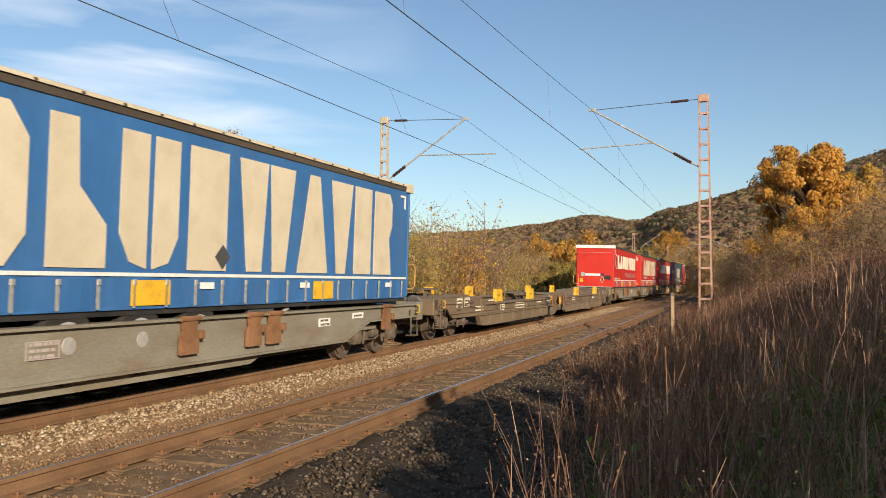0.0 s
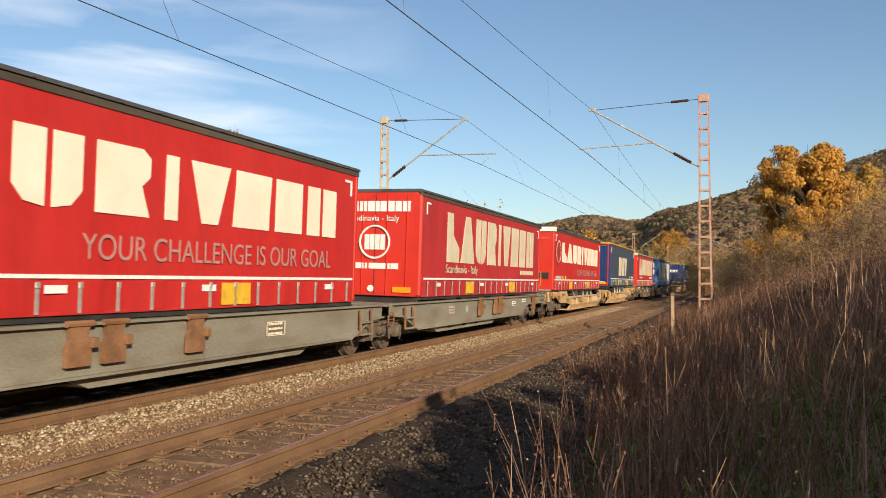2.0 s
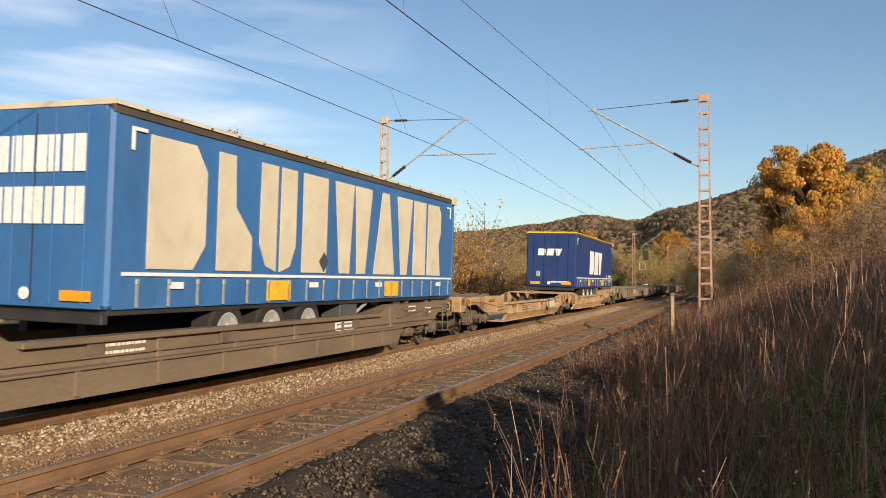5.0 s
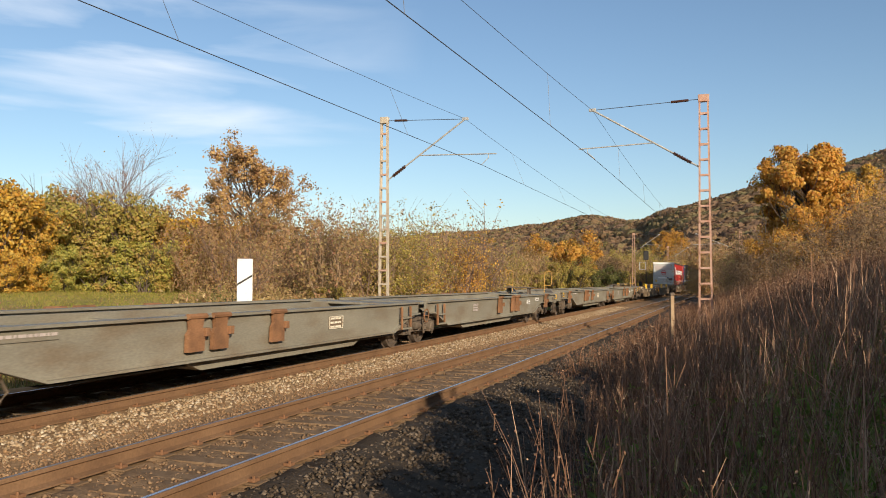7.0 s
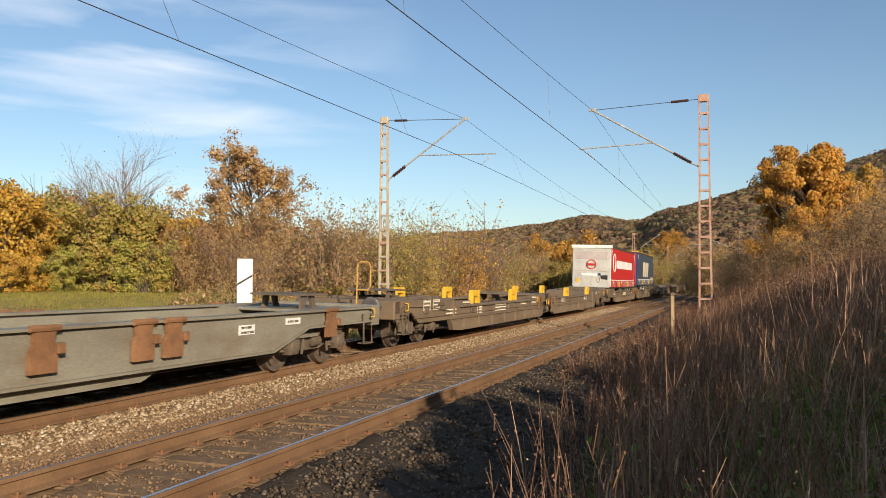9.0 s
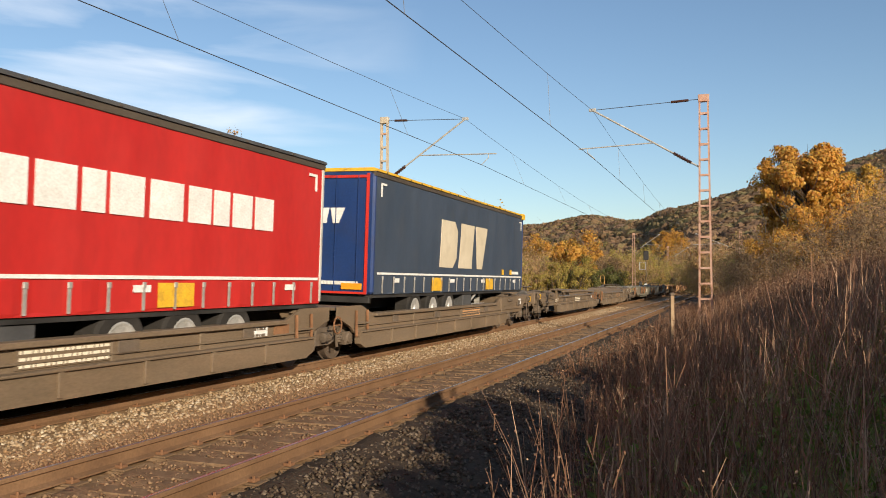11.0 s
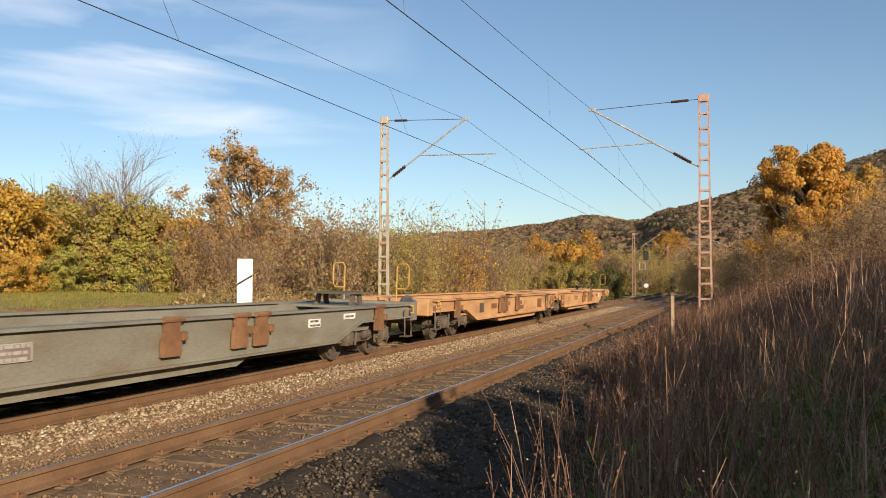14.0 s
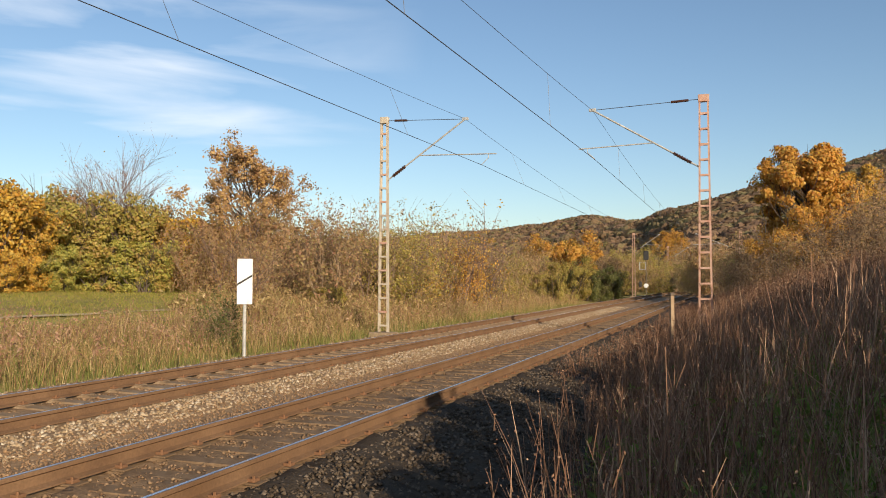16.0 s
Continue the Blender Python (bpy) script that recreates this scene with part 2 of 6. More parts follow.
ORANGEL = leaf("orange_leaves", [(0.66, 0.32, 0.045), (0.54, 0.24, 0.04), (0.68, 0.40, 0.06), (0.42, 0.18, 0.035), (0.60, 0.36, 0.065), (0.46, 0.28, 0.05)])
# Autumn colours, greyed and lightened to carry the haze of distance.
WOODS = mat("hazed_autumn_woods", [(0.20, 0.18, 0.09), (0.27, 0.185, 0.115), (0.23, 0.145, 0.10), (0.31, 0.20, 0.11), (0.21, 0.19, 0.095), (0.27, 0.17, 0.12), (0.21, 0.165, 0.11)], 0.95, 0, 0.045, 0.4, 0, (0.31, 0.21, 0.115), 0.4, sheer=0.35)
MEADOW = mat("meadow_green", [(0.24, 0.26, 0.045), (0.33, 0.31, 0.065), (0.46, 0.36, 0.12), (0.20, 0.23, 0.04), (0.42, 0.28, 0.10)], 0.9, 0, 2, 20, 0, random_by="island", sheer=0.4)
WEED = mat("dry_weed_stalks", [(0.20, 0.10, 0.058), (0.34, 0.18, 0.105), (0.26, 0.118, 0.07), (0.52, 0.34, 0.21), (0.13, 0.065, 0.04)], 0.8, 0, 2, 20, 0, random_by="island", sheer=0.1)
DARKWEED = mat("dark_weed_stalks", [(0.13, 0.072, 0.045), (0.20, 0.108, 0.066), (0.28, 0.16, 0.095), (0.16, 0.082, 0.052), (0.38, 0.24, 0.15)], 0.9, 0, 2, 20, 0, random_by="island", sheer=0.1)
STRAW = mat("straw_grass", [(0.48, 0.33, 0.15), (0.40, 0.26, 0.115), (0.29, 0.24, 0.075), (0.58, 0.43, 0.22), (0.36, 0.21, 0.10), (0.27, 0.16, 0.08), (0.24, 0.23, 0.065)], 0.9, 0, 2, 20, 0, random_by="island", sheer=0.25)
DKGRASS = mat("rank_grass", [(0.13, 0.19, 0.035), (0.20, 0.25, 0.05), (0.30, 0.24, 0.10), (0.10, 0.135, 0.03), (0.24, 0.29, 0.06)], 0.9, 0, 2, 20, 0, random_by="island", sheer=0.25)
GRASS = mat("green_grass", [(0.14, 0.17, 0.035), (0.19, 0.21, 0.05), (0.27, 0.25, 0.08), (0.11, 0.14, 0.035)], 0.9, 0, 2, 20, 0, random_by="island", sheer=0.25)


# ---- mesh tools ----
class Shape:
    def __init__(self):
        self.v, self.f = [], []

    def add(self, v, f):
        k = len(self.v)
        self.v += [tuple(p) for p in v]
        self.f += [tuple(i + k for i in q) for q in f]
        return self

    def box(self, x0, x1, y0, y1, z0, z1, c=0.0):
        """A box, with chamfered edges where c is given."""
        lo, hi = (x0, y0, z0), (x1, y1, z1)
        if c <= 0:
            v = [(X, Y, Z) for X in (x0, x1) for Y in (y0, y1) for Z in (z0, z1)]
            return self.add(v, [(0, 1, 3, 2), (4, 6, 7, 5), (0, 4, 5, 1), (2, 3, 7, 6), (0, 2, 6, 4), (1, 5, 7, 3)])
        c = min(c, (x1 - x0) * 0.45, (y1 - y0) * 0.45, (z1 - z0) * 0.45)
        v, ix = [], {}
        signs = [(a, b, d) for a in (0, 1) for b in (0, 1) for d in (0, 1)]
        for s in signs:
            for ax in range(3):
                ix[s, ax] = len(v)
                v.append(tuple((hi if s[i] else lo)[i] + (0 if i == ax else (-c if s[i] else c)) for i in range(3)))
        f = []
        for ax in range(3):
            o1, o2 = (ax + 1) % 3, (ax + 2) % 3
            for side in (0, 1):
                q = []
                for a, b in ((0, 0), (1, 0), (1, 1), (0, 1)):
                    s = [0, 0, 0]
                    s[ax], s[o1], s[o2] = side, a, b
                    q.append(ix[tuple(s), ax])
                f.append(q)
            for a in (0, 1):
                for b in (0, 1):
                    s0, s1 = [0, 0, 0], [0, 0, 0]
                    s0[o1] = s1[o1] = a
                    s0[o2] = s1[o2] = b
                    s1[ax] = 1
                    f.append((ix[tuple(s0), o1], ix[tuple(s1), o1], ix[tuple(s1), o2], ix[tuple(s0), o2]))
        for s in signs:
            f.append((ix[s, 0], ix[s, 1], ix[s, 2]))
        return self.add(v, f)

    def prism(self, poly, axis, lo, hi):
        """A polygon of two coordinates, drawn out along the third axis."""
        n = len(poly)
        put = {"x": lambda a, b, t: (t, a, b), "y": lambda a, b, t: (a, t, b), "z": lambda a, b, t: (a, b, t)}[axis]
        v = [put(a, b, lo) for a, b in poly] + [put(a, b, hi) for a, b in poly]
        f = [tuple(range(n)), tuple(range(2 * n - 1, n - 1, -1))]
        f += [(i, i + n, (i + 1) % n + n, (i + 1) % n) for i in range(n)]
        return self.add(v, f)

    def tube(self, pts, r, n=6, r1=None):
        pts = [Vector(p) for p in pts]
        v, f = [], []
        for i, p in enumerate(pts):
            d = (pts[min(i + 1, len(pts) - 1)] - pts[max(i - 1, 0)]).normalized()
            a = d.cross(Vector((0.13, 0.21, 0.97)) if abs(d.z) < 0.9 else Vector((1, 0.1, 0))).normalized()
            b = d.cross(a)
            rr = r if r1 is None else r + (r1 - r) * i / (len(pts) - 1)
            for k in range(n):
                w = 2 * math.pi * k / n
                v.append(p + a * (rr * math.cos(w)) + b * (rr * math.sin(w)))
        for i in range(len(pts) - 1):
            for k in range(n):
                f.append((i * n + k, i * n + (k + 1) % n, (i + 1) * n + (k + 1) % n, (i + 1) * n + k))
        f.append(tuple(range(n - 1, -1, -1)))
        f.append(tuple(range((len(pts) - 1) * n, len(pts) * n)))
        return self.add(v, f)

    def lathe(self, prof, cx, cy, cz, axis="y", n=24):
        """A profile of (along, radius) turned round an axis through a centre."""
        v, f = [], []
        for a, r in prof:
            for k in range(n):
                w = 2 * math.pi * k / n
                p, q = r * math.cos(w), r * math.sin(w)
                v.append({"y": (cx + p, cy + a, cz + q), "z": (cx + p, cy + q, cz + a), "x": (cx + a, cy + p, cz + q)}[axis])
        for i in range(len(prof) - 1):
            for k in range(n):
                f.append((i * n + k, i * n + (k + 1) % n, (i + 1) * n + (k + 1) % n, (i + 1) * n + k))
        f.append(tuple(range(n)))
        f.append(tuple(range((len(prof) - 1) * n, len(prof) * n)))
        return self.add(v, f)


def mesh_of(name, shape, material, tidy=True):
    me = bpy.data.meshes.new(name)
    me.from_pydata(shape.v, [], shape.f)
    if tidy and len(shape.f) < 30000:
        bm = bmesh.new()
        bm.from_mesh(me)
        bmesh.ops.recalc_face_normals(bm, faces=bm.faces)
        bm.to_mesh(me)
        bm.free()
    me.materials.append(material)
    return me


def part(name, shape, material, parent=None, label="", smooth=False):
    me = shape if isinstance(shape, bpy.types.Mesh) else mesh_of(name, shape, material)
    if smooth:
        me.polygons.foreach_set("use_smooth", [True] * len(me.polygons))
    ob = new(name, me)
    if parent is not None:
        ob.parent = parent
    return tagged(ob, label)


def thing(name, label, category, group="", m=None):
    ob = new(name)
    ob.empty_display_size = 0.3
    if m is not None:
        ob.matrix_basis = m
    return tagged(ob, label, category, group)


def fast_mesh(name, verts, quads, material):
    """A large mesh straight from arrays of points and of four- or three-sided faces."""
    me = bpy.data.meshes.new(name)
    verts, quads = np.asarray(verts, dtype=np.float32), np.asarray(quads, dtype=np.int32)
    n, k = quads.shape
    me.vertices.add(len(verts))
    me.vertices.foreach_set("co", verts.ravel())
    me.loops.add(n * k)
    me.loops.foreach_set("vertex_index", quads.ravel())
    me.polygons.add(n)
    me.polygons.foreach_set("loop_start", np.arange(0, n * k, k, dtype=np.int32))
    me.polygons.foreach_set("loop_total", np.full(n, k, dtype=np.int32))
    me.update(calc_edges=True)
    me.materials.append(material)
    return me


# ---- the line: a gentle S, measured along the far track ----
TH0, D0, CANT = 0.35706, 9.112, 0.0285
TRACK_GAP, GRADE, SPEED = 4.061, 0.0017, 26.9
_s = np.arange(-470, 520.01, 0.5)
_k = np.interp(_s, [0, 35, 75, 115], [-0.00072, -0.00026, 0.00057, 0.00042])
_h = np.concatenate([[0], np.cumsum((_k[1:] + _k[:-1]) / 2 * 0.5)])
_i0 = int(np.argmin(abs(_s)))
_h = TH0 + _h - _h[_i0]
_x = np.concatenate([[0], np.cumsum((np.sin(_h[1:]) + np.sin(_h[:-1])) / 2 * 0.5)])
_y = np.concatenate([[0], np.cumsum((np.cos(_h[1:]) + np.cos(_h[:-1])) / 2 * 0.5)])
_x += -D0 * math.cos(TH0) - _x[_i0]
_y += D0 * math.sin(TH0) - _y[_i0]


def along(s):
    """Place, heading (clockwise from +y) and height of the far track at s metres."""
    return float(np.interp(s, _s, _x)), float(np.interp(s, _s, _y)), float(np.interp(s, _s, _h)), GRADE * max(-60.0, min(s, 120.0))


def at(s, o, z=0.0):
    """A point o metres to the right of the far track, z over its rail."""
    x, y, h, g = along(s)
    return Vector((x + math.cos(h) * o, y - math.sin(h) * o, z + g))


def ride(s, lean=CANT):
    """The pose of a vehicle at s: +x up the line, z up."""
    x, y, h, g = along(s)
    return Matrix.Translation((x, y, g)) @ Euler((lean, 0, math.pi / 2 - h)).to_matrix().to_4x4()


def to_line(X, Y):
    """Distance along and offset from the far track, for arrays of places."""
    X, Y = np.asarray(X, float), np.asarray(Y, float)
    s = (X - _x[_i0]) * math.sin(TH0) + (Y - _y[_i0]) * math.cos(TH0)
    for _ in range(4):
        px, py, h = np.interp(s, _s, _x), np.interp(s, _s, _y), np.interp(s, _s, _h)
        s = np.clip(s + (X - px) * np.sin(h) + (Y - py) * np.cos(h), -465, 515)
    px, py, h = np.interp(s, _s, _x), np.interp(s, _s, _y), np.interp(s, _s, _h)
    return s, (X - px) * np.cos(h) - (Y - py) * np.sin(h)


# height of the land across the line
LAND_O = [-400, -90, -45, -24, -16, -11, -8, -6, -4, -2.7, -1.9, 6.0, 6.8, 7.6, 9.0, 10.5, 12.5, 16, 24, 45, 90, 400]
LAND_Z = [-6, 1.5, 1.5, 1.2, 0.9, 0.5, 0.12, -0.25, -0.5, -0.62, -0.62, -0.62, -0.62, -0.52, 0.0, 0.55, 1.25, 2.3, 3.6, 5.0, 8, 16]


def ridge(az):
    """Elevation of the wooded skyline by azimuth (tangent), and its distance."""
    a = [-2.0, -0.6, -0.1, 0.05, 0.18, 0.25, 0.28, 0.38, 0.48, 0.56, 0.8, 2.0]
    e = [0.02, 0.045, 0.052, 0.063, 0.080, 0.078, 0.089, 0.114, 0.132, 0.148, 0.17, 0.18]
    return np.interp(az, a, e)


def land(X, Y):
    X, Y = np.asarray(X, float), np.asarray(Y, float)
    s, o = to_line(X, Y)
    z = np.interp(o, LAND_O, LAND_Z) + GRADE * np.clip(s, -60, 120)
    R = np.hypot(X, Y)
    az = np.where(Y > 1, X / np.maximum(Y, 1), np.sign(X) * 3)
    far = np.where(az > 0.3, 420, np.where(az > 0.1, 420 + (0.3 - az) / 0.2 * 480, 900))
    top = ridge(az) * far - 6.5
    rise = np.clip((R - far * 0.30) / (far * 0.70), 0, 1)
    rise = rise * rise * (3 - 2 * rise)
    back = np.clip((R - far) / 900, 0, 1)
    blend = np.clip((R - 90) / 110, 0, 1)
    zf = np.where(Y > 1, top * rise * (1 - 0.6 * back), 14 * np.clip((R - 60) / 400, 0, 1))
    bumps = 1.6 * np.sin(X * 0.031 + 1.3) * np.sin(Y * 0.027) * np.clip((R - 120) / 200, 0, 1)
    return z * (1 - blend) + (zf + 0.5) * blend + bumps


def hgt(x, y):
    return float(land([x], [y])[0])


# ---- ground, ballast, tracks ----
def build_ground():
    radii = np.concatenate([[0.0, 0.4], 0.8 * 1.05 ** np.arange(0, 172)])
    front = np.radians(np.arange(-42, 42.01, 0.5))
    rest = np.radians(np.arange(45, 316, 3.0))
    ang = np.concatenate([front, rest])
    A, R = np.meshgrid(ang, radii)
    X, Y = R * np.sin(A), R * np.cos(A)
    Z = land(X.ravel(), Y.ravel()).reshape(X.shape)
    n, m = X.shape
    i, j = np.meshgrid(np.arange(n - 1), np.arange(m), indexing="ij")
    j2 = (j + 1) % m
    quads = np.stack([i * m + j, i * m + j2, (i + 1) * m + j2, (i + 1) * m + j], -1).reshape(-1, 4)[:, ::-1]
    me = fast_mesh("ground", np.stack([X, Y, Z], -1).reshape(-1, 3), quads, SOIL)
    me.polygons.foreach_set("use_smooth", [True] * len(me.polygons))
    tagged(new("ground", me), "grassy trackside ground rising to wooded hills", "ground", kind="structure")


def sweep(profile, s_list, lean=0.0, centre=0.0):
    """A cross-section (o, z) carried along the line."""
    v, f, k = [], [], len(profile)
    for s in s_list:
        for o, z in profile:
            v.append(at(s, o, z - (o - centre) * lean))
    for i in range(len(s_list) - 1):
        for j in range(k - 1):
            a = i * k + j
            f.append((a, a + k, a + k + 1, a + 1))
    return Shape().add(v, f)


def build_path():
    v, f = [], []
    for i, s in enumerate(np.arange(16, 31.1, 0.5)):
        for o in (-11.2 + 0.12 * math.sin(s * 0.9), -10.9 + 0.1 * math.sin(s * 1.3)):
            q = at(s, o)
            v.append((q.x, q.y, hgt(q.x, q.y) + 0.05))
    for i in range(len(v) // 2 - 1):
        f.append((2 * i, 2 * i + 1, 2 * i + 3, 2 * i + 2))
    tagged(part("meadow_path", Shape().add(v, f), EARTH), "pale trodden earth path through the meadow", "path", kind="structure")


def build_tracks():
    near_s = list(np.arange(-60, 60, 2.0)) + list(np.arange(60, 300.1, 6.0))
    bed = sweep([(-3.6, -0.85), (-3.3, -0.56), (-2.5, -0.24), (-1.4, -0.185), (1.4, -0.21), (2.1, -0.27), (2.7, -0.2), (3.15, -0.212), (4.95, -0.212), (5.3, -0.2), (5.5, -0.2), (6.3, -0.26), (7.1, -0.52), (7.5, -0.85)], near_s)
    tagged(part("ballast_bed", bed, BALLAST), "brown crushed-stone ballast bed under two tracks", "ballast", kind="structure")
    rng = np.random.default_rng(61)

    def lumpy(name, label, category, material, o_list, z_list, rough):
        """A strip along the near track with an uneven, heaped surface."""
        ss = np.concatenate([np.arange(-20, 1, 1.0), np.arange(1, 26, 0.12), np.arange(26, 60, 0.5), np.arange(60, 300, 6.0)])
        oo = np.arange(o_list[0], o_list[-1] + 0.01, 0.11)
        zz = np.interp(oo, o_list, z_list)
        S, O = np.meshgrid(ss, oo, indexing="ij")
        h = np.interp(S, _s, _h)
        Z = zz[None] + GRADE * np.clip(S, -60, 120)
        Z = Z + rough * (0.55 * np.sin(S * 2 * math.pi / 0.6 + 1.1) * np.sin(O * 3.1) + 0.5 * np.sin(S * 3.7 + O * 5.3) + rng.normal(size=S.shape) * 0.75)
        Z[:, 0] -= 0.08
        Z[:, -1] -= 0.08
        V = np.stack([np.interp(S, _s, _x) + np.cos(h) * O, np.interp(S, _s, _y) - np.sin(h) * O, Z], -1).reshape(-1, 3)
        n, m = S.shape
        a, b = np.meshgrid(np.arange(n - 1), np.arange(m - 1), indexing="ij")
        q = np.stack([a * m + b, (a + 1) * m + b, (a + 1) * m + b + 1, a * m + b + 1], -1).reshape(-1, 4)[:, ::-1]
        tagged(new(name, fast_mesh(name, V, q, material)), label, category, kind="structure")

    lumpy("cess_path", "dark earth path beside the near track, coloured darker for shade", "path", SHADEDCESS, [4.88, 5.3, 6.3, 7.1, 7.6, 8.6, 9.3], [-0.18, -0.165, -0.235, -0.46, -0.42, -0.09, 0.08], 0.016)
    lumpy("oily_ballast", "dark ballast heaped between the near rails", "ballast", TRACKBED, [3.38, 3.7, 4.4, 4.74], [-0.212, -0.203, -0.203, -0.212], 0.017)
    head = [(-0.019, 0.0), (-0.017, 0.0012), (0.017, 0.0012), (0.019, 0.0)]
    web = [(-0.036, -0.006), (-0.03, 0.0), (0.03, 0.0), (0.036, -0.006), (0.036, -0.036), (0.009, -0.052), (0.009, -0.135), (0.07, -0.157), (0.07, -0.172), (-0.07, -0.172), (-0.07, -0.157), (-0.009, -0.135), (-0.009, -0.052), (-0.036, -0.036), (-0.036, -0.006)]
    sl = Shape()
    sl.prism([(-0.13, -0.38), (0.13, -0.38), (0.105, -0.175), (-0.105, -0.175)], "y", -1.3, 1.3)
    for y in (-0.7525, 0.7525):
        sl.box(-0.09, 0.09, y - 0.2, y + 0.2, -0.176, -0.158, 0.006)
    clip = Shape()
    for y in (-0.7525, 0.7525):
        for e in (-1, 1):
            clip.box(-0.05, 0.05, y + e * 0.09 - 0.045, y + e * 0.09 + 0.045, -0.165, -0.128, 0.01)
            clip.tube([(-0.03, y + e * 0.115, -0.16), (-0.03, y + e * 0.115, -0.10)], 0.014, 6)
    clip_me = mesh_of("rail_clip", clip, RUSTY)
    for name, label, c, lean, sm, lo, hi in (("track_far", "canted railway track on concrete sleepers", 0.0, CANT, SLEEPER2, -6, 62), ("track_near", "railway track with bright worn rail heads", TRACK_GAP, 0.0, SLEEPER, -2, 88)):
        tr = thing(name, label, "railway track")
        tagged(tr, kind="structure")
        for e in (-1, 1):
            rail = part("rail", sweep([(c + e * 0.7525 + a, b) for a, b in web], near_s, lean, c), RAILSIDE, tr, "rust-brown steel rail")
            part("rail_head", sweep([(c + e * 0.7525 + a, b) for a, b in head], near_s, lean, c), RAILTOP, rail, "polished running surface")
        sl_me = mesh_of("sleeper", sl, sm)
        rng = random.Random(5)
        for i in range(int((hi - lo) / 0.6)):
            s = lo + i * 0.6
            p = at(s, c, rng.uniform(-0.012, 0.004) - (0.008 if c else 0.0))
            m = Matrix.Translation(p) @ Euler((lean, 0, math.pi / 2 - along(s)[2] + rng.uniform(-0.015, 0.015))).to_matrix().to_4x4()
            ob = part("sleeper", sl_me, None, tr)
            ob.matrix_basis = m
            if s < 45:
                part("rail_clip", clip_me, None, ob)
        far = Shape()
        for i in range(220):
            s = hi + i * 0.6
            if s > 160:
                break
            a, b, d, e2 = at(s - 0.11, c - 1.3, -0.172 + 1.3 * lean), at(s + 0.11, c - 1.3, -0.172 + 1.3 * lean), at(s + 0.11, c + 1.3, -0.172 - 1.3 * lean), at(s - 0.11, c + 1.3, -0.172 - 1.3 * lean)
            dn = Vector((0, 0, -0.12))
            far.add([a, b, d, e2, a + dn, b + dn, d + dn, e2 + dn], [(0, 1, 2, 3), (0, 4, 5, 1), (1, 5, 6, 2), (2, 6, 7, 3), (3, 7, 4, 0)])
        tagged(part("far_sleepers", far, SLEEPER, tr), kind="stuff")


def stones(name, label, count, s_lo, s_hi, o_lo, o_hi, size, material, seed, skew=1.6):
    rng = np.random.default_rng(seed)
    s = s_lo + (s_hi - s_lo) * rng.random(count) ** skew
    o = rng.uniform(o_lo, o_hi, count)
    px, py, h = np.interp(s, _s, _x), np.interp(s, _s, _y), np.interp(s, _s, _h)
    z = np.interp(o, [-3.6, -3.3, -2.5, -1.4, 1.4, 2.1, 2.7, 3.15, 4.95, 5.3, 5.5, 6.3, 7.1, 7.5], [-0.85, -0.56, -0.24, -0.185, -0.21, -0.27, -0.2, -0.205, -0.205, -0.165, -0.17, -0.235, -0.46, -0.42]) + GRADE * s
    for c in (0, TRACK_GAP):
        near = np.abs(np.abs(o - c) - 0.7525) < 0.12
        z = np.where(near, z - 0.2, z)
    C = np.stack([px + np.cos(h) * o, py - np.sin(h) * o, z + rng.uniform(-0.012, 0.014, count)], -1)
    base = np.array([(1, 0, 0), (0, 1, 0), (-1, 0, 0), (0, -1, 0), (0, 0, 0.8), (0, 0, -0.8)])
    r = size * rng.uniform(0.5, 1.25, (count, 1, 1))
    V = base[None] * rng.uniform(0.55, 1.2, (count, 6, 3)) + rng.uniform(-0.3, 0.3, (count, 6, 3))
    w = rng.uniform(0, 6.28, count)
    ca, sa = np.cos(w)[:, None], np.sin(w)[:, None]
    V = np.stack([V[..., 0] * ca - V[..., 1] * sa, V[..., 0] * sa + V[..., 1] * ca, V[..., 2]], -1) * r + C[:, None]
    F = np.array([(0, 1, 4), (1, 2, 4), (2, 3, 4), (3, 0, 4), (1, 0, 5), (2, 1, 5), (3, 2, 5), (0, 3, 5)])
    F = (F[None] + (np.arange(count) * 6)[:, None, None]).reshape(-1, 3)
    tagged(new(name, fast_mesh(name, V.reshape(-1, 3), F, material)), label, "ballast", kind="stuff")


def build_stones():
    stones("ballast_stones", "loose brown ballast stones between and beside the rails", 24000, 3, 45, 1.6, 3.3, 0.021, STONE, 3)
    stones("track_bed_stones", "dark ballast stones between the near rails", 9000, 3, 42, 3.42, 4.70, 0.024, DSTONE, 8)
    stones("cess_stones", "stones on the earth path, coloured darker for shade", 21000, 3, 34, 4.95, 7.5, 0.030, CSTONE, 6)
    stones("pale_ballast_stones", "pale freshly tipped ballast stones beside the rail", 13000, 3, 60, 0.85, 1.9, 0.036, STONE2, 4)
    stones("shoulder_stones", "pale ballast shoulder along the grass", 6000, 3, 70, -3.1, -1.2, 0.036, STONE2, 5)
    stones("track_stones", "brown ballast stones between the sleepers", 7000, 3, 60, -1.2, 0.7, 0.03, STONE, 7)


